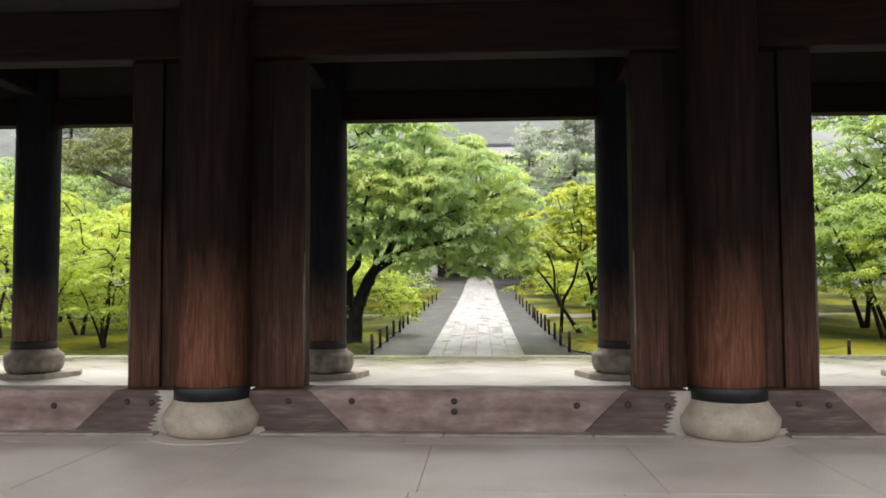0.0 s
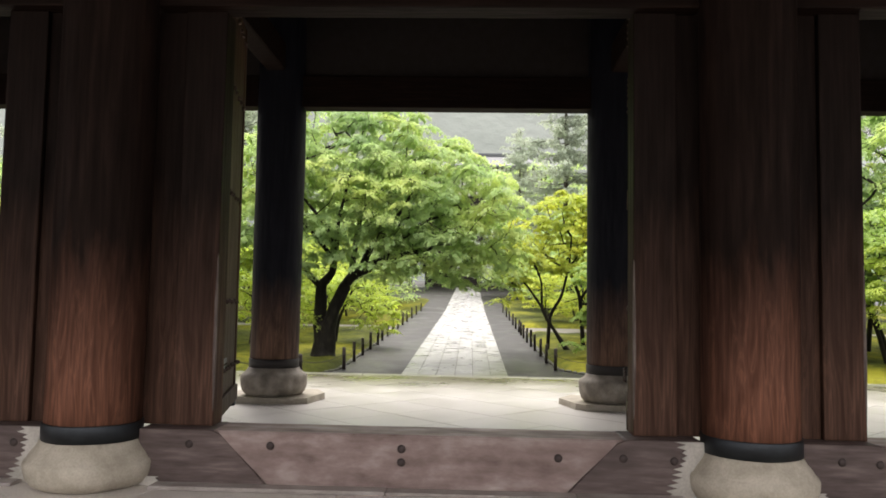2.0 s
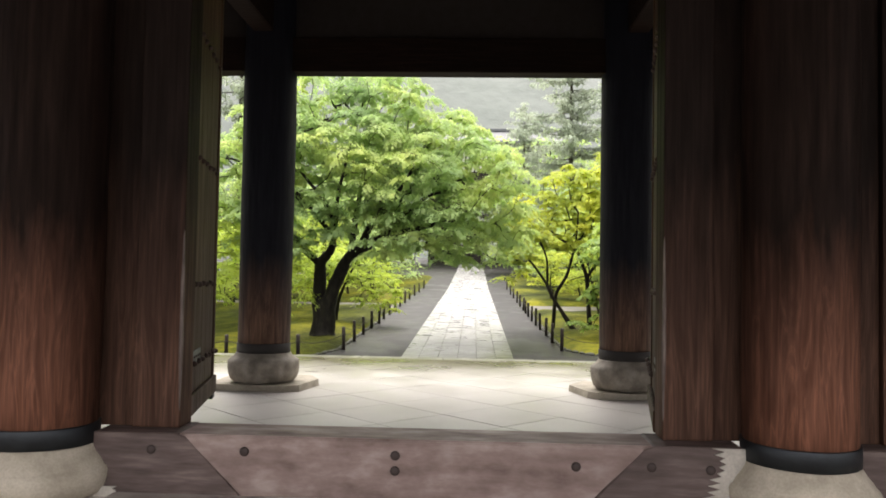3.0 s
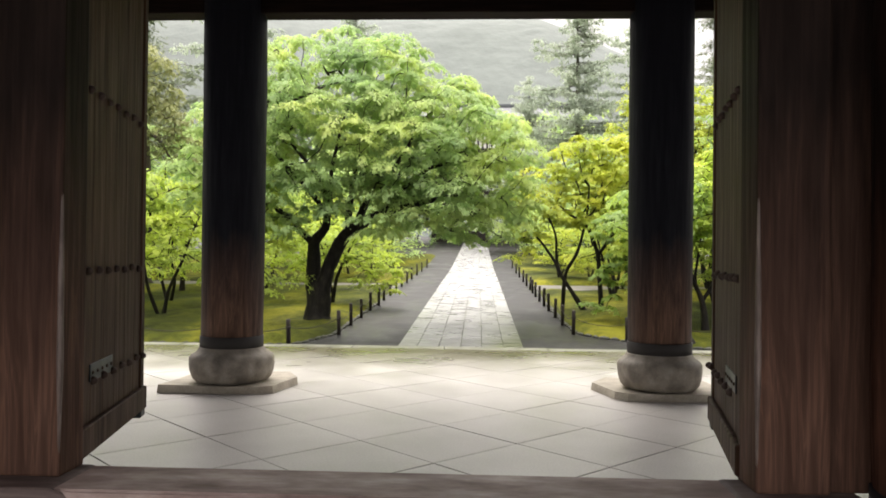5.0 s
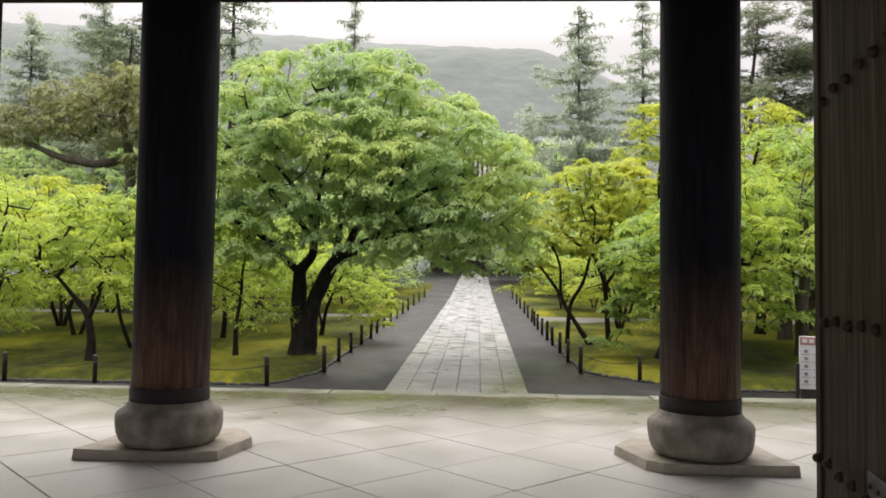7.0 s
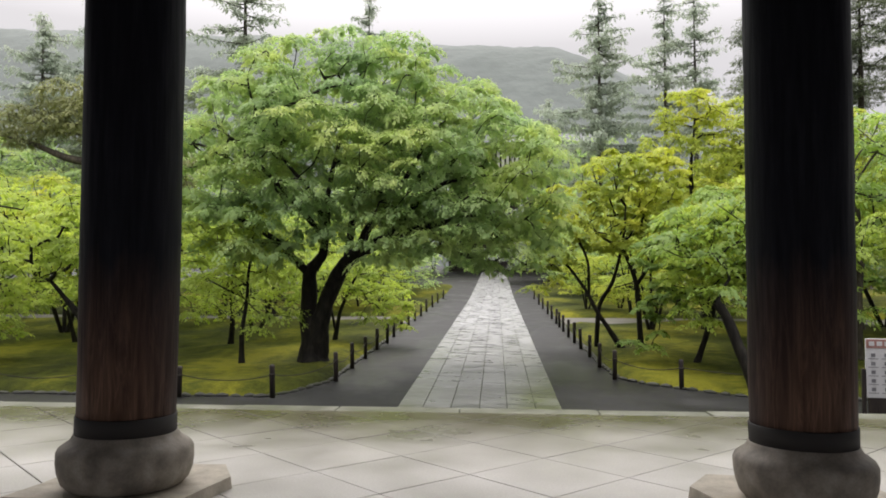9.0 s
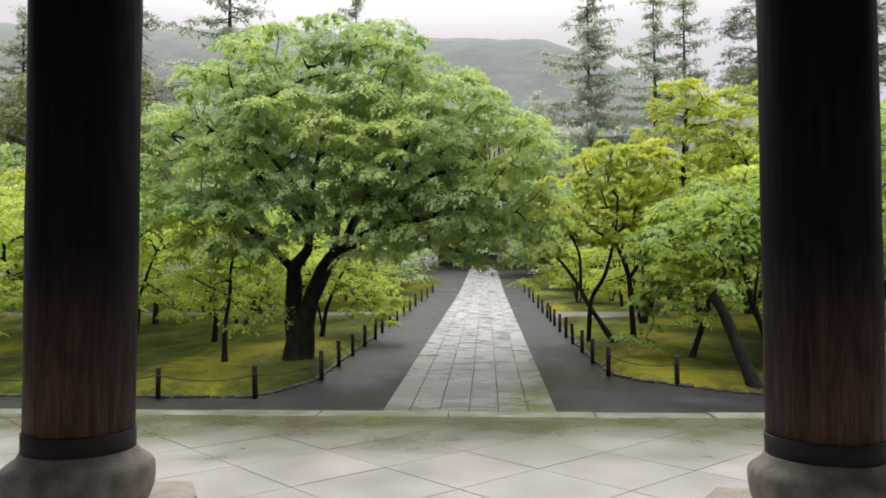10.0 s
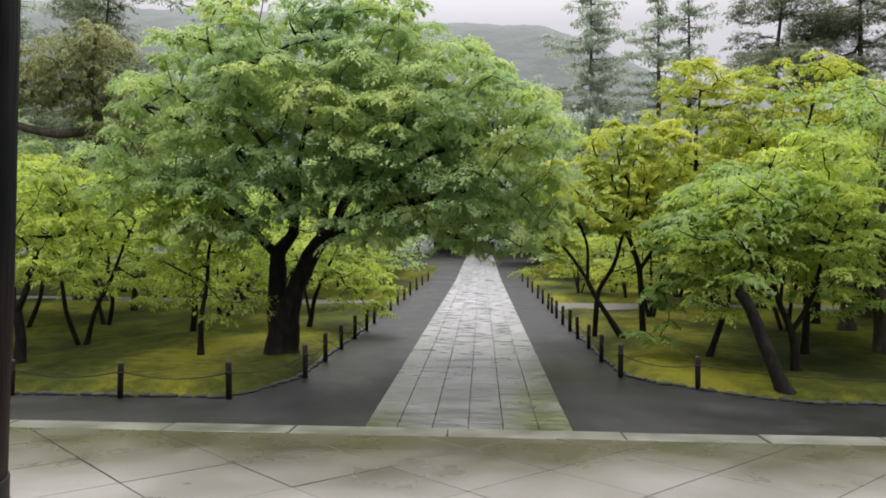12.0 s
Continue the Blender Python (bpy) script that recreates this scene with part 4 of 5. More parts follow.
main_lobes = [(*rel(-2.5, 26.8, 6.9), 1.5, 1.9, 1.3), (*rel(-4.8, 27, 7.0), 1.5, 2.0, 1.4), (*rel(-6.4, 26.8, 5.7), 1.6, 2.2, 1.4), (*rel(-7.1, 26.4, 4.2), 1.4, 2.0, 1.2),
              (*rel(-3.9, 25.8, 5.0), 2.2, 2.3, 1.9), (*rel(-1.8, 25.6, 4.5), 1.9, 2.2, 1.5), (*rel(0.3, 26.4, 5.1), 1.5, 1.9, 1.3), (*rel(0.8, 26.6, 4.1), 1.3, 1.7, 1.1),
              (*rel(0.0, 26.8, 2.9), 1.2, 1.6, 0.9), (*rel(-5.9, 25.8, 2.9), 1.3, 1.6, 0.8), (*rel(-3.2, 27.5, 6.2), 2.4, 2.0, 1.5), (*rel(-1.6, 27.4, 2.9), 1.4, 1.2, 0.6),
              (*rel(0.9, 27.6, 2.75), 1.2, 1.4, 0.6), (*rel(-0.6, 27.0, 2.55), 1.1, 1.2, 0.5), (*rel(-6.0, 26.6, 7.0), 1.1, 1.5, 0.8), (*rel(-3.4, 26.9, 7.9), 1.3, 1.3, 0.7),
              (*rel(-0.8, 25.8, 5.5), 1.7, 1.8, 1.1), (*rel(0.7, 25.7, 4.6), 1.6, 1.7, 1.0), (*rel(1.2, 26.2, 3.4), 1.0, 1.4, 0.9), (*rel(-0.4, 25.6, 3.5), 1.4, 1.5, 0.7), (*rel(-0.3, 27.5, 6.2), 1.2, 1.5, 0.8),
              (*rel(-4.3, 25.2, 3.0), 1.2, 0.8, 0.5), (*rel(-2.7, 25.0, 3.1), 1.2, 0.8, 0.5), (*rel(-5.4, 25.2, 3.5), 1.2, 0.9, 0.5), (*rel(-7.4, 26.0, 3.0), 1.0, 1.2, 0.7), (*rel(0.6, 26.4, 2.6), 1.1, 1.1, 0.5), (*rel(-3.3, 24.9, 3.6), 1.3, 0.8, 0.45), (*rel(-2.2, 24.8, 2.45), 1.0, 0.7, 0.4), (*rel(-1.4, 24.9, 3.2), 1.2, 0.8, 0.5), (*rel(-4.7, 24.8, 2.5), 0.9, 0.7, 0.35), (*rel(-0.6, 25.2, 2.7), 1.2, 0.9, 0.5), (*rel(1.3, 26.6, 2.7), 0.9, 1.2, 0.6), (*rel(0.4, 27.6, 2.25), 1.5, 0.9, 0.3), (*rel(-1.4, 28.2, 2.3), 1.1, 0.9, 0.35), (*rel(-2.6, 28.2, 2.55), 1.0, 0.9, 0.4), (*rel(0.6, 28.6, 2.35), 1.1, 0.9, 0.35), (*rel(-3.6, 26.0, 4.0), 1.5, 1.2, 0.6), (*rel(-5.6, 25.6, 4.4), 1.4, 1.2, 0.7)]
tree("maple_tree", M, main_trunks, main_lobes, LEAF_MAIN, "great spreading green maple with forked dark trunk leaning over the avenue", 3, 0.67, 820, 0.58, 0.055, droop=0.2, hollow=0.26, spray=dict(hang=0.46, thick=0.12))


def small_maple(h, w, seed, stems):
    """Trunks and lobes of a young maple h high and w wide, in local coordinates."""
    rng = np.random.default_rng(seed)
    trunks, lobes = [], []
    for k in range(stems):
        a = math.tau * k / stems + rng.uniform(-0.5, 0.5)
        lean = 0.16 * w * (0.4 + rng.uniform(0, 1)) if stems > 1 else 0.06 * w
        pts = [(0.03 * math.cos(a), 0.03 * math.sin(a), -0.15, 0.026 * h ** 0.7 / stems ** 0.3)]
        for s in (0.18, 0.36, 0.52, 0.66):
            pts.append((lean * math.cos(a) * s * 2.4 + rng.normal() * 0.05, lean * math.sin(a) * s * 2.4 + rng.normal() * 0.05, h * s, 0.026 * h ** 0.7 / stems ** 0.3 * (1 - 0.95 * s)))
        trunks.append(pts)
    for k in range(9):
        a, q = math.tau * k / 9 * 2 + rng.uniform(-0.4, 0.4), rng.uniform(0.2, 0.36) * w
        lobes.append((q * math.cos(a), q * math.sin(a), h * (0.29 + 0.51 * k / 8 + rng.uniform(-0.05, 0.05)), w * rng.uniform(0.18, 0.28), w * rng.uniform(0.18, 0.28), h * rng.uniform(0.07, 0.12)))
    lobes.append((0, 0, h * 0.74, w * 0.28, w * 0.28, h * 0.18))
    return trunks, lobes


KINDS = {}


def maple(kind, at, h, w, rz=0.0):
    """A maple of one of the kinds, scaled to h metres by w metres. Kinds share their meshes."""
    if at[1] > 53:
        kind = "woods"
    leaf, seed, stems, group, label, bh, bw, per, spacing, size = MAPLES[kind]
    s = (w / bw, w / bw, h / bh)
    m = pose(*at_ground(*at), 0, 0, rz) @ Matrix.Diagonal((*s, 1))
    if kind not in KINDS:
        tr, lo = small_maple(bh, bw, seed, stems)
        KINDS[kind] = tree("maple_tree", (0, 0, 0), tr, lo, leaf, label, seed, spacing, per, 0.44 if size < 0.07 else 0.54 * size / 0.085, size, None, group)
        KINDS[kind].matrix_basis = m
        return KINDS[kind]
    src = KINDS[kind]
    c = copy_thing(src, Matrix.Identity(4))
    c.matrix_basis = m
    return c


MAPLES = {
    "spring": (LEAF_LIGHT, 21, 2, "young spring maples", "young maple with bright yellow-green leaves on the moss", 4.6, 4.4, 270, 0.58, 0.056),
    "slender": (LEAF_LIGHT, 22, 1, "slender maples", "slender maple with thin dark trunk and bright leaves", 4.4, 3.2, 280, 0.56, 0.056),
    "golden": (LEAF_GOLD, 23, 3, "golden maples", "many-stemmed maple with golden-green leaves", 5.8, 4.8, 270, 0.59, 0.058),
    "cool": (LEAF_COOL, 24, 2, "cool green maples", "low maple with drooping blue-green leaves", 4.2, 4.0, 330, 0.56, 0.056),
    "woods": (LEAF_MAIN, 26, 2, "woods beyond the garden", "green tree in the woods beyond the garden", 10.0, 9.0, 52, 1.15, 0.20),
    "wide": (LEAF_MAIN, 25, 3, "tall green maples", "tall spreading green maple", 8.5, 7.0, 330, 0.76, 0.075),
}
# trees on the moss, one side then the other
maple("spring", (-9.55, 27.3), 4.8, 4.6, 20)
maple("slender", (-6.25, 26.25), 4.6, 3.0, 0)
maple("slender", (-7.85, 29.9), 4.6, 3.8, 80)
maple("spring", (-8.3, 33.8), 5.0, 5.2, 200)
maple("spring", (-13.2, 26.0), 5.2, 5.0, 300)
maple("slender", (-12.3, 35.9), 5.2, 4.6, 40)
maple("golden", (-15.2, 33.5), 6.2, 6.0, 10)
maple("cool", (-10.1, 41.9), 6.0, 6.0, 60)
maple("spring", (-8.6, 45.5), 5.5, 5.5, 60)
maple("golden", (-9.5, 52), 5.5, 5.5, 90)
maple("spring", (-18.5, 28.5), 5.5, 5.5, 100)
maple("golden", (6.0, 35.6), 6.2, 4.8, 200)
maple("slender", (7.94, 27.9), 5.2, 4.0, 30)
maple("cool", (10.2, 28.8), 5.6, 5.4, 240)
maple("spring", (-10.8, 31.0), 4.4, 4.8, 140)
maple("spring", (-15.8, 29.4), 5.2, 5.4, 40)
maple("cool", (14.5, 27.5), 6.0, 5.6, 20)
maple("wide", (18.0, 31.0), 12.5, 9.5, 200)
maple("cool", (17.6, 27.0), 6.0, 6.0, 130)
maple("spring", (21.5, 29.0), 7.0, 7.0, 210)
maple("wide", (16.0, 32.0), 9.8, 8.4, 60)
maple("spring", (14.2, 25.6), 4.6, 4.2, 250)
maple("spring", (-12.6, 25.0), 3.3, 3.6, 80)
maple("spring", (-14.8, 25.2), 3.5, 4.2, 170)
maple("spring", (6.9, 45), 4.2, 4.4, 75)
maple("spring", (-5.3, 45.6), 3.4, 3.4, 110)
maple("spring", (-5.9, 54.0), 4.2, 4.2, 20)
maple("golden", (4.9, 46.2), 3.2, 3.2, 15)
maple("spring", (5.6, 53.0), 4.0, 4.2, 260)
maple("cool", (-6.4, 63.0), 5.0, 5.4, 300)
maple("cool", (6.2, 62.0), 4.8, 5.2, 140)
maple("golden", (9.5, 46), 7.5, 6.5, 130)
maple("wide", (-17, 45), 9.5, 8.5, 70)
maple("cool", (9.0, 55), 6.5, 6.5, 0)
maple("cool", (-10.6, 62), 8.0, 8.0, 160)
maple("wide", (18, 47), 10, 9, 250)
maple("wide", (-25, 40), 9.5, 9, 10)
maple("cool", (10.5, 70), 9, 8, 220)
maple("wide", (-11, 72), 11, 10, 30)
maple("wide", (24, 36), 9, 9, 300)
for x, y, h, kind in ((-12.5, 84, 13, "wide"), (12.5, 88, 13, "wide"), (-3.5, 123, 9, "wide"), (3.0, 125, 9, "wide"), (0, 130, 12, "wide"), (-15, 54, 9, "wide"), (-21, 56, 10, "cool"), (-28, 56, 10, "cool"), (14, 56, 9, "cool"), (12, 92, 15, "wide"), (-14, 92, 15, "wide"),
                      (-30, 48, 11, "wide"), (22, 58, 11, "cool"), (30, 50, 11, "wide"), (-9.5, 56, 8, "cool"), (9, 58, 9, "cool"), (20, 74, 13, "cool"), (-38, 44, 11, "cool"),
                      (15.5, 38, 7.5, "golden"), (-20.5, 36, 7, "spring"), (11.3, 40, 8.5, "golden"), (-9.5, 67, 9, "cool"), (8.8, 63, 7, "cool"), (-10.6, 75, 10, "wide"), (10.5, 78, 10, "cool"), (-8, 108, 9, "wide"), (-12, 112, 10, "wide"), (-10, 96, 7, "wide"), (-17, 101, 9, "wide"), (9, 94, 7, "wide"), (-10.5, 100, 18, "wide"), (10.5, 99, 19, "wide"), (-12, 103, 19, "cool")):
    maple(kind, (x, y), h, h * 0.92, (x * 37 + y * 11) % 360)


def spot(at, x, y, z):
    """A place in the world as seen from a tree's foot."""
    g = at_ground(*at)
    return (x - g[0], y - g[1], z - g[2])


F1 = (-5.05, 32.1)
tree("maple_tree", at_ground(*F1), [[(0, 0, -0.1, 0.07), (0.15, 0, 0.9, 0.06), (0.5, -0.1, 1.7, 0.045), (0.9, -0.3, 2.4, 0.03)], [(0.05, 0, 0.2, 0.05), (-0.2, 0.2, 1.2, 0.04), (-0.5, 0.3, 2.2, 0.02)]],
     [(1.6, -0.4, 1.5, 1.0, 1.0, 0.5), (2.1, -0.6, 0.95, 0.7, 0.8, 0.4), (0.6, 0, 2.2, 1.2, 1.2, 0.6), (-0.7, 0.2, 2.4, 1.3, 1.2, 0.6), (-1.2, 0, 1.6, 1.0, 1.0, 0.4), (0.9, -0.9, 0.9, 0.8, 0.6, 0.35), (2.5, -1.0, 0.6, 0.55, 0.6, 0.3), (2.1, -1.0, 1.2, 0.7, 0.7, 0.4)],
     LEAF_LIGHT, "young maple with bright drooping sprays beside the avenue", 51, 0.47, 282, 0.37, 0.057, None, "young spring maples", droop=0.15)
G1 = (4.2, 30.5)
tree("maple_tree", at_ground(*G1), [[(0, 0, -0.15, 0.0858), (-0.45, 0.0, 0.55, 0.0741), (-0.85, 0.0, 1.15, 0.0663), (-1.1, 0.1, 1.7, 0.0546), (-1.6, 0.1, 2.4, 0.039), (-2.0, 0.1, 2.8, 0.0234)], [(0.62, 0.7, -0.1, 0.101), (0.55, 0.6, 1.0, 0.0858), (0.45, 0.4, 2.0, 0.078), (0.0, 0.0, 3.0, 0.0546), (-0.7, -0.3, 3.35, 0.039), (-1.5, -0.4, 4.1, 0.0234)],
     [(0.47, 0.4, 1.95, 0.0624), (0.95, 0.0, 2.8, 0.0468), (1.5, -0.3, 3.4, 0.0312)], [(-0.75, 0.8, -0.1, 0.078), (-0.7, 0.6, 1.3, 0.0663), (-0.3, 0.2, 2.0, 0.0546), (-0.05, -0.2, 3.2, 0.0429), (0.0, -0.4, 4.3, 0.0234)],
     [(-1.05, 0.1, 1.6, 0.0468), (-1.1, -0.3, 2.6, 0.039), (-1.5, -0.5, 3.5, 0.0234)]],
     [(*spot(G1, 2.7, 30.6, 3.9), 1.0, 1.3, 0.8), (*spot(G1, 3.9, 30.9, 5.0), 1.2, 1.4, 0.8), (*spot(G1, 5.1, 31, 4.9), 1.2, 1.4, 0.8), (*spot(G1, 5.6, 30.8, 3.6), 1.2, 1.3, 0.9), (*spot(G1, 3.6, 30.4, 3.1), 1.2, 1.2, 0.7),
      (*spot(G1, 2.3, 30.9, 2.5), 0.9, 1.1, 0.6), (*spot(G1, 1.95, 31.4, 1.6), 0.6, 0.8, 0.4), (*spot(G1, 4.5, 30.4, 4.0), 1.3, 1.2, 0.8), (*spot(G1, 2.2, 30.0, 3.3), 0.8, 0.9, 0.5), (*spot(G1, 5.6, 30.2, 2.6), 1.0, 1.0, 0.5), (*spot(G1, 1.7, 31.2, 3.2), 0.7, 0.9, 0.6)],
     LEAF_GOLD, "many-stemmed golden-green maple with leaning trunks beside the avenue", 52, 0.49, 420, 0.39, 0.055, None, "golden maples", droop=0.15)
C1 = (5.43, 27.1)
tree("maple_tree", at_ground(*C1), [[(0, 0, -0.15, 0.075), (0.25, 0, 0.6, 0.07), (0.5, 0.05, 1.3, 0.06), (0.55, 0.0, 2.2, 0.045), (0.3, -0.1, 3.2, 0.025)]],
     [(*spot(C1, 4.9, 27.2, 2.3), 0.9, 1.1, 0.6), (*spot(C1, 6.0, 27.3, 3.3), 1.3, 1.2, 0.8), (*spot(C1, 4.1, 26.8, 0.3), 0.42, 0.5, 0.42), (*spot(C1, 4.55, 26.8, 0.95), 0.75, 0.7, 0.45), (*spot(C1, 5.2, 26.7, 2.0), 1.0, 0.8, 0.5), (*spot(C1, 6.2, 26.6, 2.7), 1.0, 0.9, 0.5), (*spot(C1, 5.5, 26.9, 1.6), 1.0, 0.9, 0.5), (*spot(C1, 6.6, 27.0, 2.2), 0.9, 1.0, 0.5), (*spot(C1, 4.7, 27.0, 1.4), 0.7, 0.8, 0.4)],
     LEAF_COOL, "low leaning maple with drooping blue-green leaves", 53, 0.45, 420, 0.37, 0.055, None, "cool green maples", droop=0.12)
E1 = (6.84, 25.5)
tree("maple_tree", at_ground(*E1), [[(0, 0, -0.15, 0.10), (-0.03, 0, 0.45, 0.085), (-0.12, 0, 0.9, 0.075), (-0.40, 0, 1.5, 0.055), (-0.55, 0, 2.3, 0.04), (-0.6, 0, 3.2, 0.02)], [(-0.10, 0, 0.85, 0.06), (0.2, 0, 1.3, 0.055), (0.36, -0.1, 1.8, 0.05), (0.48, -0.1, 2.4, 0.035), (0.9, 0, 3.3, 0.02)],
     [(0.12, 0.3, -0.1, 0.06), (0.05, 0.3, 0.6, 0.05), (-0.25, 0.3, 1.4, 0.04), (-0.1, 0.2, 2.6, 0.025)]],
     [(-0.8, 0, 2.7, 1.2, 1.2, 0.6), (0.9, 0, 2.8, 1.3, 1.2, 0.6), (0.0, 0.2, 3.7, 1.5, 1.4, 0.7), (-1.7, 0, 2.3, 0.9, 1.0, 0.5), (1.9, 0.1, 3.3, 1.1, 1.1, 0.6), (-1.2, 0.2, 3.6, 1.0, 1.1, 0.6), (0.6, -0.5, 2.1, 0.9, 0.7, 0.35), (-1.6, -0.3, 1.5, 0.7, 0.7, 0.4), (0.5, 0.3, 4.6, 1.2, 1.2, 0.5)],
     LEAF_LIGHT, "young maple with a dark forked stem and green leaves", 58, 0.50, 400, 0.41, 0.052, None, "young spring maples", droop=0.15)
Y1 = (8.3, 36.5)
tree("maple_tree", at_ground(*Y1), [[(0, 0, -0.15, 0.19), (-0.1, 0, 1.6, 0.16), (-0.4, 0.1, 3.6, 0.12), (-0.6, 0, 6.0, 0.07), (-0.4, 0, 8.0, 0.03)], [(-0.2, 0, 2.4, 0.11), (0.8, 0, 4.4, 0.08), (1.4, 0, 6.6, 0.04)]],
     [(-0.6, 0, 8.4, 1.3, 1.4, 0.9), (0.9, 0, 8.0, 1.3, 1.4, 0.9), (-1.5, 0, 6.8, 1.2, 1.4, 0.8), (1.8, 0, 6.4, 1.4, 1.4, 0.9), (0.1, 0, 6.4, 1.5, 1.5, 0.9), (-1.0, 0, 5.0, 1.4, 1.4, 0.8), (1.2, 0, 4.6, 1.6, 1.4, 0.8)],
     LEAF_GOLD, "tall yellow-green maple with dark spreading limbs", 54, 0.55, 330, 0.44, 0.057, None, "golden maples", droop=0.15)
Y2 = (11.0, 34.6)
tree("maple_tree", at_ground(*Y2), [[(0, 0, -0.15, 0.19), (0.1, 0, 1.6, 0.16), (-0.3, 0.1, 3.6, 0.12), (-0.3, 0, 6.0, 0.07), (0.1, 0, 7.6, 0.03)], [(-0.1, 0, 2.2, 0.11), (-1.0, 0, 4.2, 0.08), (-1.7, 0, 6.2, 0.04)]],
     [(0.0, 0, 8.0, 1.5, 1.4, 0.9), (-1.7, 0, 7.0, 1.5, 1.4, 0.9), (1.6, 0, 7.0, 1.5, 1.4, 0.9), (-2.4, 0, 5.4, 1.4, 1.4, 0.9), (2.2, 0, 5.4, 1.5, 1.4, 0.9), (0.0, 0, 5.6, 1.7, 1.5, 1.0), (-1.2, 0, 4.0, 1.4, 1.3, 0.8), (1.3, 0, 4.0, 1.4, 1.3, 0.7)],
     LEAF_GOLD, "tall light green maple with dark spreading limbs", 55, 0.58, 330, 0.46, 0.057, None, "golden maples", droop=0.15)
for x, y, h, w, kind in ((-6.8, 37.0, 3.8, 5, "spring"), (-11.5, 39.5, 4.4, 5.5, "spring"), (-16.5, 40, 5, 6, "spring"), (7.2, 40.5, 4.4, 5, "spring"), (12.0, 43, 5, 6, "spring"), (-7.2, 48.5, 4, 4, "spring"),
                         (7.0, 49, 4, 4, "spring"), (-13.0, 30.5, 5.2, 5, "spring"), (9.2, 32.2, 5.2, 4.6, "cool"), (16.5, 31, 6.5, 6, "cool"), (-22, 33, 7, 7, "spring"), (-9.0, 47, 6, 6, "cool")):
    maple(kind, (x, y), h, w, (x * 53 + y * 17) % 360)


def old_tree(at, pts, lobes, label, seed, leaf, bark, **k):
    tree("old_tree", at_ground(*at), [pts], lobes, leaf, label, seed, bark=bark, **k)


old_tree((5.8, 23.35), [(0, 0, -0.15, 0.12), (-0.22, 0.2, 0.55, 0.12), (-0.50, 0.5, 1.5, 0.115), (-0.68, 0.6, 1.8, 0.10)],
         [(-0.8, 1.3, 3.4, 1.4, 1.3, 0.7), (0.3, 1.5, 3.7, 1.3, 1.2, 0.7), (-0.7, 0.6, 2.3, 0.8, 0.7, 0.45)], "thick dark leaning maple trunk at the lawn's edge", 31, LEAF_COOL, BARK, per=170, spacing=0.7)
old_tree((11.2, 32.7), [(0, 0, -0.15, 0.22), (0.05, 0, 1.2, 0.20), (0.0, 0.2, 2.4, 0.18), (0.2, 0.3, 4.5, 0.12)],
         [(0, 0, 5.0, 2.4, 2.2, 1.3), (1.2, 0.5, 6.0, 1.8, 1.8, 1.0)], "old stout tree with a sawn limb stub", 32, LEAF_LIGHT, PALE_BARK, per=150)
old_tree((9.75, 27.8), [(0, 0, -0.15, 0.19), (0.0, 0, 1.4, 0.17), (0.2, 0.1, 2.8, 0.15), (0.1, 0.2, 5.0, 0.10)],
         [(0.4, 0, 5.2, 2.4, 2.2, 1.2), (-0.8, 0.5, 6.0, 1.8, 1.8, 1.0)], "old stout mossy tree trunk under green leaves", 33, LEAF_COOL, PALE_BARK, per=150)
old_tree((13.8, 36.8), [(0, 0, -0.15, 0.28), (0.0, 0, 1.4, 0.26), (-0.1, 0.1, 2.8, 0.24), (0.1, 0.2, 6.0, 0.14)],
         [(0.4, 0, 6.2, 2.4, 2.2, 1.2), (-0.8, 0.5, 7.0, 1.8, 1.8, 1.0)], "old stout pale tree trunk beside the far lawn", 34, LEAF_COOL, PALE_BARK, per=110)
F2 = (-9.5, 24.6)
tree("maple_tree", at_ground(*F2), [[(0, 0, -0.15, 0.12), (0.03, 0, 0.6, 0.10), (-0.12, 0.05, 1.25, 0.09), (-0.55, 0.1, 1.7, 0.06), (-1.0, 0.1, 2.2, 0.04)], [(-0.08, 0.03, 1.15, 0.08), (0.15, 0, 1.6, 0.06), (0.35, 0.0, 2.4, 0.04)]],
     [(-1.1, 0, 2.6, 1.1, 1.1, 0.5), (0.5, 0, 3.0, 1.2, 1.2, 0.6), (-0.3, 0.1, 3.9, 1.4, 1.3, 0.6), (0.9, -0.3, 2.2, 0.8, 0.8, 0.35), (-1.6, 0.2, 3.4, 1.0, 1.0, 0.5)],
     LEAF_LIGHT, "low maple with crooked forked trunk and bright leaves", 56, 0.47, 259, 0.37, 0.057, None, "young spring maples", droop=0.15)


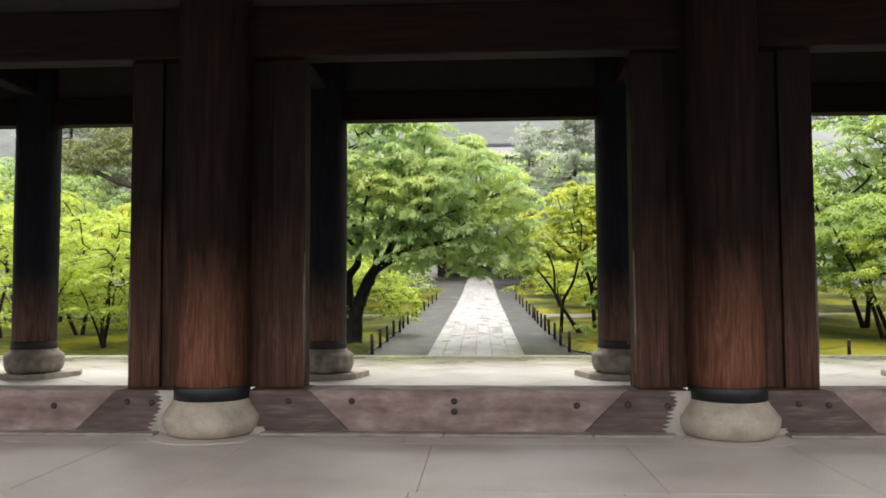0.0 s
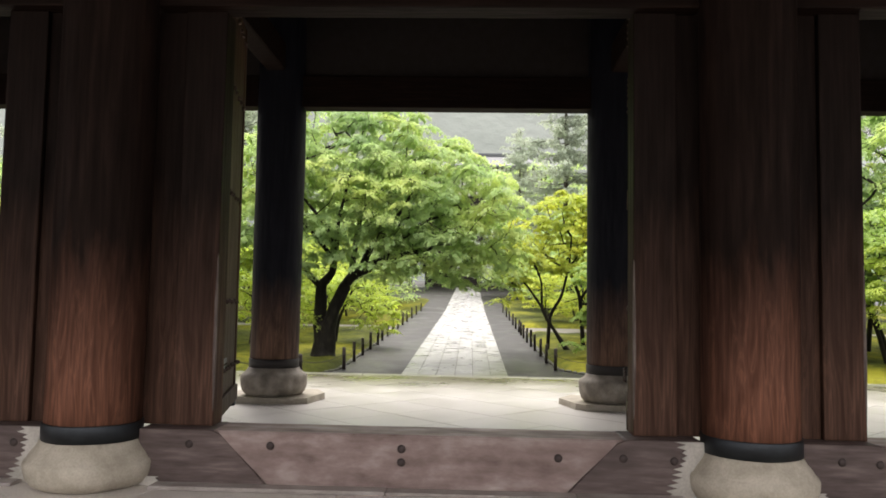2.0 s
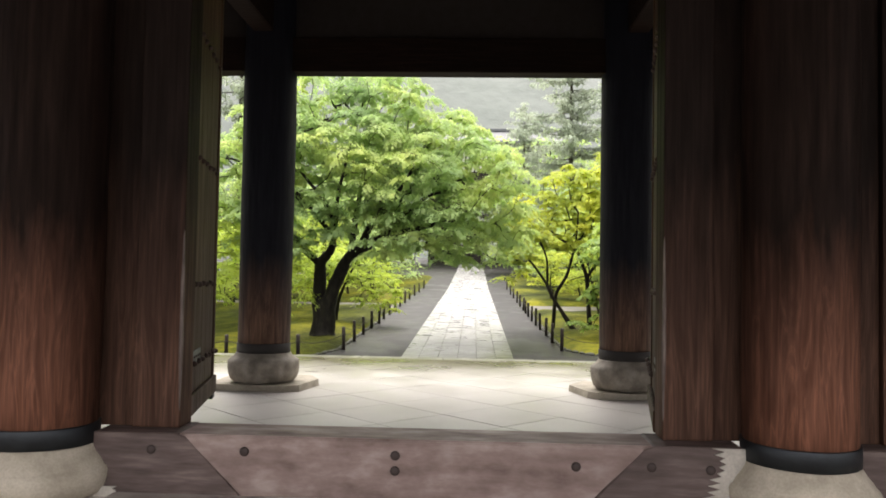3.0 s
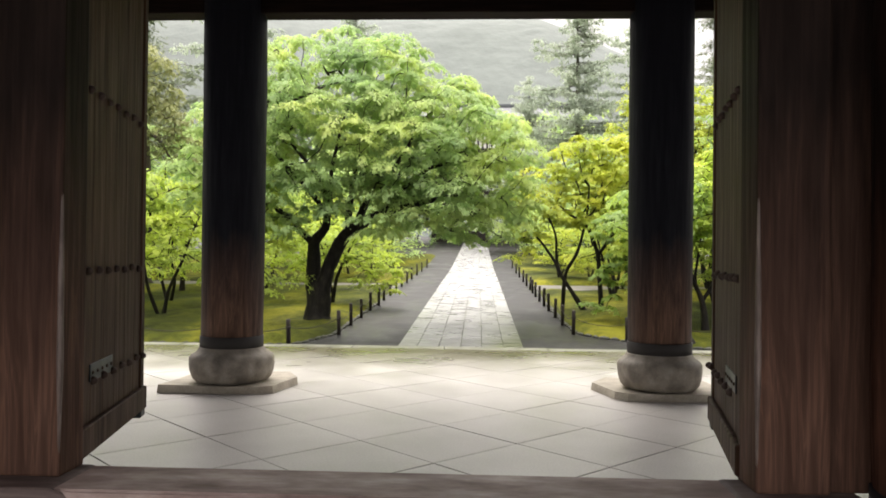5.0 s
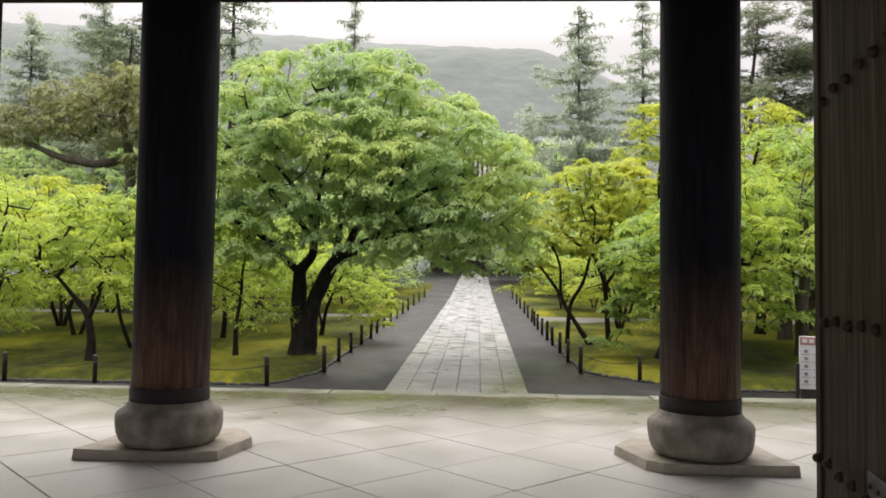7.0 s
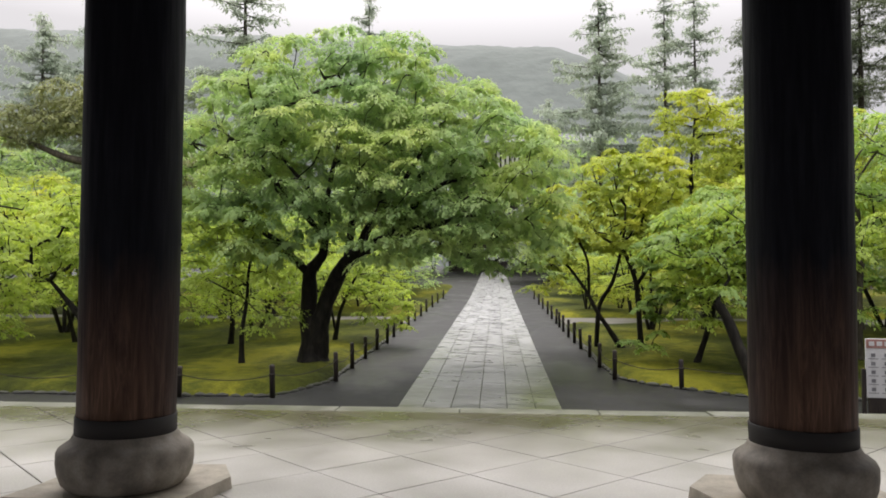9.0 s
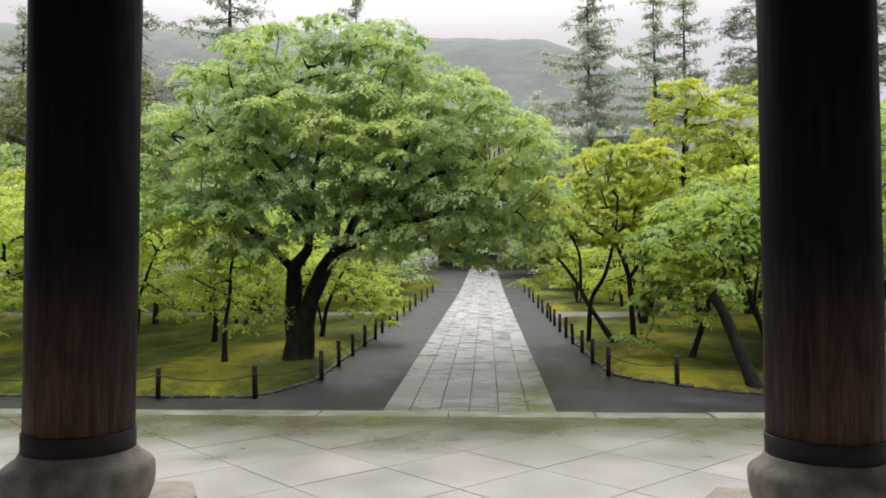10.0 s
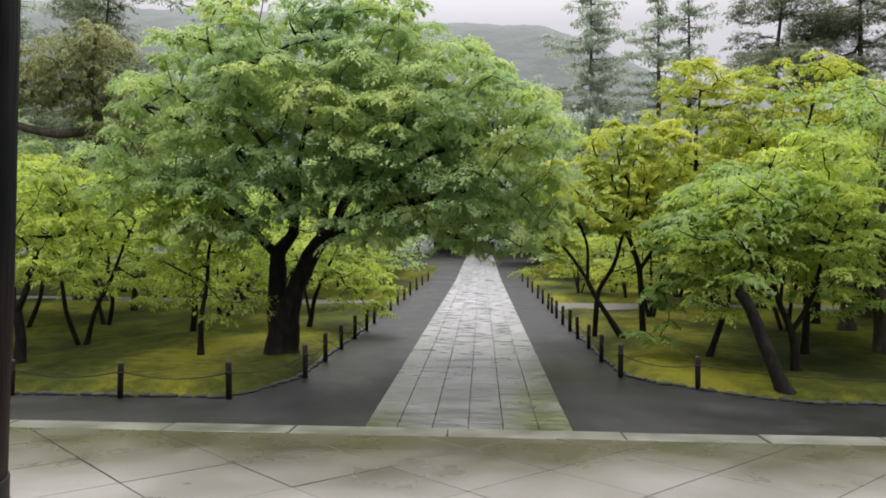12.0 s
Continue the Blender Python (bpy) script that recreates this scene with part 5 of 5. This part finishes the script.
# ---- conifers beyond ----
def conifer(at, h, w, seed, label, bare=0.25, tiers=26, density=1.0, ragged=0.5, taper=0.6, leaf=None):
    """A tall conifer: straight trunk, uneven whorls of limbs with tufts towards their ends. ragged: how much the limbs differ in length."""
    rng = np.random.default_rng(seed)
    t = thing("conifer", at_ground(*at), label, "tree", "tall conifers beyond the garden")
    tv, tf = tube([(0, 0, -0.3), (0.1, 0, h * 0.5), (0, 0.05, h * 0.985)], [0.013 * h, 0.008 * h, 0.025], 8)
    new("trunk", arrays_mesh("trunk", tv, tf, PALE_BARK, True)).parent = t
    V, F, off, tips = [], [], 0, []
    for k in range(tiers):
        s = k / (tiers - 1)
        z = h * (bare + (0.985 - bare) * s)
        reach = w * 0.5 * (1 - s) ** taper + 0.25
        for j in range(rng.integers(3, 6)):
            a = rng.uniform(0, math.tau)
            L = reach * rng.uniform(1 - ragged, 1.0 + 0.3 * ragged)
            q = np.linspace(0, 1, 5)
            P = np.stack([L * q * math.cos(a), L * q * math.sin(a), z + rng.uniform(-0.4, 0.4) - 0.16 * L * q + 0.20 * L * q * q], -1)
            v, f = tube(P, np.linspace(0.06, 0.012, 5), 4)
            V.append(v)
            F.append(f + off)
            off += len(v)
            for u in np.linspace(0.18, 1, max(2, int(L / 0.42))):
                tips.append([np.interp(u, q, P[:, i]) for i in range(3)] + rng.normal(size=3) * (0.22, 0.22, 0.08))
    tagged(new("branchwork", arrays_mesh("branchwork", np.concatenate(V), np.concatenate(F), PALE_BARK, True)), kind="stuff").parent = t
    crown_of(t, np.array(tips), seed + 1, leaf or MISTED_NEEDLE, int(70 * density), 0.60, 0.23, hang=0.5, thick=0.3, slim=0.28)
    return t


def pine(at, h, w, seed, label, low=0.4, count=16, per=150, lean=0.0):
    """A pine: bare bending trunk and flat tiers of needles on long limbs."""
    rng = np.random.default_rng(seed)
    trunk = [(0, 0, -0.2, 0.024 * h ** 0.85), (0.02 * h, 0, h * 0.3, 0.02 * h ** 0.85), (-0.03 * h + lean, 0.02 * h, h * 0.62, 0.014 * h ** 0.85), (lean, 0, h * 0.95, 0.05)]
    lobes = []
    for k in range(count):
        a, s = rng.uniform(0, math.tau), low + (0.97 - low) * k / (count - 1)
        q = w * 0.5 * min(1.0, 1.5 * (1.04 - s) / (1.04 - low)) * rng.uniform(0.35, 0.85)
        wide = w * rng.uniform(0.12, 0.2) * (1.25 - 0.6 * (s - low)) + 0.2
        lobes.append((q * math.cos(a) + lean * s, q * math.sin(a), h * s, wide, wide, 0.24 + 0.014 * h))
    return tree("pine_tree", at_ground(*at), [trunk], lobes, PINE_LEAF, label, seed, 0.66, per, 0.60, 0.125, PALE_BARK, "pines beyond the garden", droop=0.05, spray=dict(hang=0.22, slim=0.2, fingers=7))


def again(src, at, scale, rz):
    c = copy_thing(src, Matrix.Identity(4))
    c.matrix_basis = pose(*at_ground(*at), 0, 0, rz) @ Matrix.Diagonal((scale[0], scale[0], scale[1], 1))
    return c


c1 = conifer((9.5, 76), 26.0, 16.5, 41, "tall cedar, greyed by painted mist, with an airy ragged top", bare=0.08, tiers=34, density=0.62, ragged=0.5, taper=0.6)
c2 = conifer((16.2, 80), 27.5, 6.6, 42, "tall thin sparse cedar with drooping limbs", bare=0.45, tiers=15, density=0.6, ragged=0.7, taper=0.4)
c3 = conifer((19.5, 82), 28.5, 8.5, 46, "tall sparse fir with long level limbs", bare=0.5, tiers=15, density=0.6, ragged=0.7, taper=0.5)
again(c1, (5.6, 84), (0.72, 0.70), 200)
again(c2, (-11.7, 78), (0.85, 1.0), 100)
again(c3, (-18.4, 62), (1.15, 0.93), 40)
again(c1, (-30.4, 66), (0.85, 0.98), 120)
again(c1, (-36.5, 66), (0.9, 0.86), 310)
p1 = pine((-21.5, 52), 17.5, 9, 43, "tall pine with flat tiers of needles", 0.45)
again(p1, (-13.4, 55), (0.7, 0.72), 130)
again(p1, (-26, 58), (1.1, 1.05), 250)
p2 = pine((23.8, 70), 24.5, 11.5, 44, "tall spreading pine beyond the garden", 0.58, 26, 120)
again(p2, (30.0, 71), (1.0, 1.08), 100)
again(p2, (36.5, 66), (1.0, 1.0), 200)
again(p1, (19.5, 60), (0.9, 0.9), 30)
maple("woods", (-27, 70), 14, 12, 10)
maple("woods", (-36, 66), 14, 13, 50)
H1 = (-16.3, 41.0)
tree("pine_tree", at_ground(*H1), [[(0.1, 0, -0.2, 0.30), (0.25, 0, 3.6, 0.27), (0.05, 0, 7.4, 0.24), (-0.5, 0.1, 9.6, 0.15), (-0.2, 0, 11.4, 0.06)],
                                   [(0.05, 0, 7.3, 0.20), (-1.5, -0.3, 7.0, 0.20), (-3.0, -0.5, 7.25, 0.17), (-4.8, -0.4, 8.0, 0.11), (-6.6, 0, 8.5, 0.05)],
                                   [(0.1, 0, 7.5, 0.10), (0.9, -0.3, 7.1, 0.08), (1.5, -0.4, 6.2, 0.05)]],
     [(-1.0, -0.2, 9.6, 1.5, 1.4, 0.8), (-2.6, -0.3, 9.0, 1.6, 1.4, 0.8), (-4.4, -0.2, 9.2, 1.6, 1.4, 0.8), (-6.2, 0, 9.2, 1.4, 1.2, 0.7), (0.6, -0.2, 9.4, 1.4, 1.3, 0.8), (1.6, -0.2, 8.2, 1.1, 1.1, 0.7), (0.2, 0, 10.8, 1.3, 1.2, 0.6), (-1.8, 0, 10.7, 1.4, 1.2, 0.6),
      (-3.6, 0, 10.4, 1.4, 1.2, 0.6), (-0.6, -0.6, 8.4, 1.3, 1.0, 0.6), (0.9, -0.5, 7.4, 1.2, 1.0, 0.6), (1.7, -0.4, 6.5, 1.1, 1.0, 0.6), (-0.4, 0.1, 11.6, 0.9, 0.9, 0.4), (2.3, -0.2, 7.2, 0.9, 0.9, 0.5), (-5.6, -0.2, 8.3, 1.3, 1.2, 0.5)],
     OLIVE_PINE, "broad dark pine with a long thick level limb", 45, 0.53, 190, 0.48, 0.10, PALE_BARK, "pines beyond the garden", droop=0.05, spray=dict(hang=0.6, slim=0.2, fingers=7))

# ---- far hall and hill ----
hall = thing("temple_hall", (3.0, 108, ground_z(108) - 1.7), "far temple hall with grey tiled roof and white wall", "building")
part("wall", box(-9, 9, 0, 8, 14.5, 18.6), PLASTER, hall)
part("lower_wall", box(-9, 9, 0, 8, -0.5, 14.49), WALL_DARK, hall, "dark timber lower wall")
for k in range(30):
    x = -8.9 + 17.8 * k / 29
    part("mullion", box(x - 0.12, x + 0.12, -0.12, -0.003, 9.0, 18.5), WALL_DARK, hall)
rb = bmesh.new()
for sx in (-1, 1):
    for y, z in ((-1.6, 18.3), (4, 20.2), (9.6, 18.3), (9.6, 18.6), (4, 20.9), (-1.6, 18.6)):
        rb.verts.new((sx * 10.6, y, z))
rb.verts.ensure_lookup_table()
rb.faces.new(rb.verts[:6])
rb.faces.new(rb.verts[6:][::-1])
for i in range(6):
    rb.faces.new((rb.verts[i], rb.verts[6 + i], rb.verts[6 + (i + 1) % 6], rb.verts[(i + 1) % 6]))
bmesh.ops.recalc_face_normals(rb, faces=rb.faces[:])
part("roof", rb, ROOF_TILE, hall)
part("ridge", box(-10.2, 10.2, 3.7, 4.3, 20.85, 21.3, 0.05), ROOF_TILE, hall)

hx, hy = np.meshgrid(np.linspace(-420, 420, 320), np.linspace(0, 1, 50))
ridge = np.interp(hx[0], [-420, -200, -62, -27, 0, 19, 35, 51, 70, 95, 150, 420], [104, 100, 92, 90, 88.5, 87, 82, 74, 66, 60, 58, 66])
ridge = ridge + np.array([1.6 * noise.noise((x * 0.02, 5, 0)) + 1.0 * noise.noise((x * 0.07, 2, 0)) for x in hx[0]])
rough_top = np.array([[0.8 * noise.noise((x * 0.10, q * 11, 2.0)) + 1.8 * abs(noise.noise((x * 0.28, q * 30, 3))) for x in hx[0]] for q in hy[:, 0]])
hz = 2.0 + ridge[None, :] * np.sin(hy * math.pi / 2) ** 0.9 + 0.55 * rough_top * np.minimum(1, hy * 6)
hk = np.arange(hx.size).reshape(hx.shape)
hf = np.stack([hk[:-1, :-1], hk[:-1, 1:], hk[1:, 1:], hk[1:, :-1]], -1).reshape(-1, 4)
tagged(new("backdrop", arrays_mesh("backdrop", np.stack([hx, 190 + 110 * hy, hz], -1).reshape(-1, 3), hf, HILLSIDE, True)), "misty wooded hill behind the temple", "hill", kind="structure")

# ---- pieces: edging stones, kerb stones, floor tiles, path slabs ----
def chamfered(name, sx, sy, sz, mat, c=0.012):
    b = box(-sx / 2, sx / 2, -sy / 2, sy / 2, -sz, 0, c)
    return mesh_of(name, b, mat)


random.seed(17)
kerb = tagged(new("kerb"), "row of pale wet granite kerb stones along the platform", "kerb", kind="structure")
cuts = [-16, -14.1, -12.2, -10.3, -8.0, -6.4, -4.75, -3.05, -1.75, -0.15, 1.62, 3.0, 4.2, 6.4, 8.3, 10.1, 12.2, 14.0, 16]
for a, b in zip(cuts, cuts[1:]):
    part("kerb_stone", box(a + 0.006, b - 0.006, KERB_Y - 0.40, KERB_Y, -0.42, -0.115 + random.uniform(-0.006, 0.006), 0.016, seg=2, rough=0.003), KERB, kerb)

edging = tagged(new("lawn_edging"), "row of small dark uneven stones along the moss lawns", "edging", kind="structure")
stones = []
for k in range(4):
    b = bmesh.new()
    bmesh.ops.create_icosphere(b, subdivisions=1, radius=1)
    for v in b.verts:
        v.co *= 1 + 0.3 * noise.noise(v.co * 1.3 + Vector((k * 5, 0, 0)))
    stones.append(mesh_of("edging_stone", b, EDGING, True))


def edge_row(points):
    for (xa, ya), (xb, yb) in zip(points, points[1:]):
        L = math.hypot(xb - xa, yb - ya)
        n = max(1, int(L / 0.26))
        for i in range(n):
            s = (i + 0.5) / n
            x, y = xa + (xb - xa) * s, ya + (yb - ya) * s
            o = part("edging_stone", random.choice(stones), EDGING, edging)
            o.matrix_basis = pose(x + random.uniform(-0.03, 0.03), y + random.uniform(-0.03, 0.03), ground_z(y) + 0.012, 0, 0, math.degrees(math.atan2(yb - ya, xb - xa)) + random.uniform(-15, 15)) @ Matrix.Diagonal((random.uniform(0.12, 0.20), 0.075, random.uniform(0.045, 0.075), 1))


edge_row([(-14, 22.25), (-4.35, 22.25), (-3.9, 23.0), (-3.5, 24.2), (-3.45, 33)])
edge_row([(14, 22.72), (6.0, 22.72), (5.2, 23.1), (4.4, 23.75), (3.7, 24.4), (3.2, 25.2), (3.08, 28), (3.06, 34)])

S = 0.94
D = S / math.sqrt(2)
tile_mesh = chamfered("tile", S - 0.010, S - 0.010, 0.06, TILE, 0.004)
near_tiles, far_tiles = [], bmesh.new()
for i in range(-30, 31):
    for j in range(-8, 14):
        if (i + j) % 2 == 0:
            continue
        x, y = 0.09 + D * i, 10.667 + D * j
        if y < 7.0 or y > KERB_Y or abs(x) > 15.5:
            continue
        near_tiles.append((x, y))
near_tiles.sort(key=lambda p: math.hypot(p[0] * 0.8, p[1] - 12))
tilt = random.Random(3)
for k, (x, y) in enumerate(near_tiles):
    m = pose(x, y, FLOOR_OUT + tilt.uniform(-0.0015, 0.0015), tilt.uniform(-0.08, 0.08), tilt.uniform(-0.08, 0.08), 45)
    if y + D > KERB_Y - 0.41:
        # tiles cut to the kerb
        b = box(-S / 2 + 0.005, S / 2 - 0.005, -S / 2 + 0.005, S / 2 - 0.005, -0.06, 0, 0.004)
        b.transform(m)
        bmesh.ops.bisect_plane(b, geom=b.verts[:] + b.edges[:] + b.faces[:], plane_co=(0, KERB_Y - 0.412, 0), plane_no=(0, 1, 0), clear_outer=True)
        if b.verts:
            part("tile", b, TILE, floor_out)
    elif k < 290:
        part("tile", tile_mesh, TILE, floor_out).matrix_basis = m
    else:
        q = [far_tiles.verts.new(m @ Vector((a * (S - 0.01) / 2, b * (S - 0.01) / 2, 0))) for a, b in ((-1, -1), (1, -1), (1, 1), (-1, 1))]
        far_tiles.faces.new(q)
part("outer_tiles", far_tiles, TILE, floor_out, kind="stuff")

rows = [(-6.0, -4.4), (-4.4, -3.0), (-3.0, -1.5), (-1.5, 0.1), (0.1, 1.7), (1.7, 3.2), (3.2, 4.8), (4.8, 6.5), (6.5, 6.94)]
for r, (ya, yb) in enumerate(rows):
    x = -15.5 - random.uniform(0, 1)
    while x < 15.5:
        w = random.uniform(1.1, 1.9)
        part("floor_slab", box(x + 0.002, x + w - 0.002, ya + 0.002, yb - 0.002, -0.09, FLOOR_IN + random.uniform(-0.002, 0.001), 0.003), INNER, floor_in)
        x += w

path = tagged(new("path"), "avenue of long wet granite slabs laid in six rows", "path", kind="structure")
bed = [(x, y, ground_z(y) + 0.015) for y in (17, 60, 62, 130) for x in (-1.54, 1.54)]
part("path_bed", arrays_mesh("path_bed", np.array(bed), np.array([[0, 1, 3, 2], [2, 3, 5, 4], [4, 5, 7, 6]]), EDGING), EDGING, path)
slope = math.degrees(math.atan(0.036))
far_slabs = bmesh.new()
lanes = [-1.54, -1.06, -0.53, 0.0, 0.52, 1.05, 1.54]
slab_kinds = {}
count = 0
pieces = []
for c, (xa, xb) in enumerate(zip(lanes, lanes[1:])):
    y = 16.6 + random.uniform(0, 0.8)
    while y < 120:
        L = random.choice((1.3, 1.6, 1.9, 2.3))
        pieces.append((c, (xa + xb) / 2, xb - xa, y + L / 2, L))
        y += L
pieces.sort(key=lambda p: p[3])
for c, x, w, y, L in pieces:
    z = ground_z(y) + 0.035 + random.uniform(-0.004, 0.004)
    m = pose(x, y, z, slope * (1 if y < 60 else 1.58) + random.uniform(-0.5, 0.5), random.uniform(-0.4, 0.4), 0)
    if count < 290:
        key = (c, L)
        if key not in slab_kinds:
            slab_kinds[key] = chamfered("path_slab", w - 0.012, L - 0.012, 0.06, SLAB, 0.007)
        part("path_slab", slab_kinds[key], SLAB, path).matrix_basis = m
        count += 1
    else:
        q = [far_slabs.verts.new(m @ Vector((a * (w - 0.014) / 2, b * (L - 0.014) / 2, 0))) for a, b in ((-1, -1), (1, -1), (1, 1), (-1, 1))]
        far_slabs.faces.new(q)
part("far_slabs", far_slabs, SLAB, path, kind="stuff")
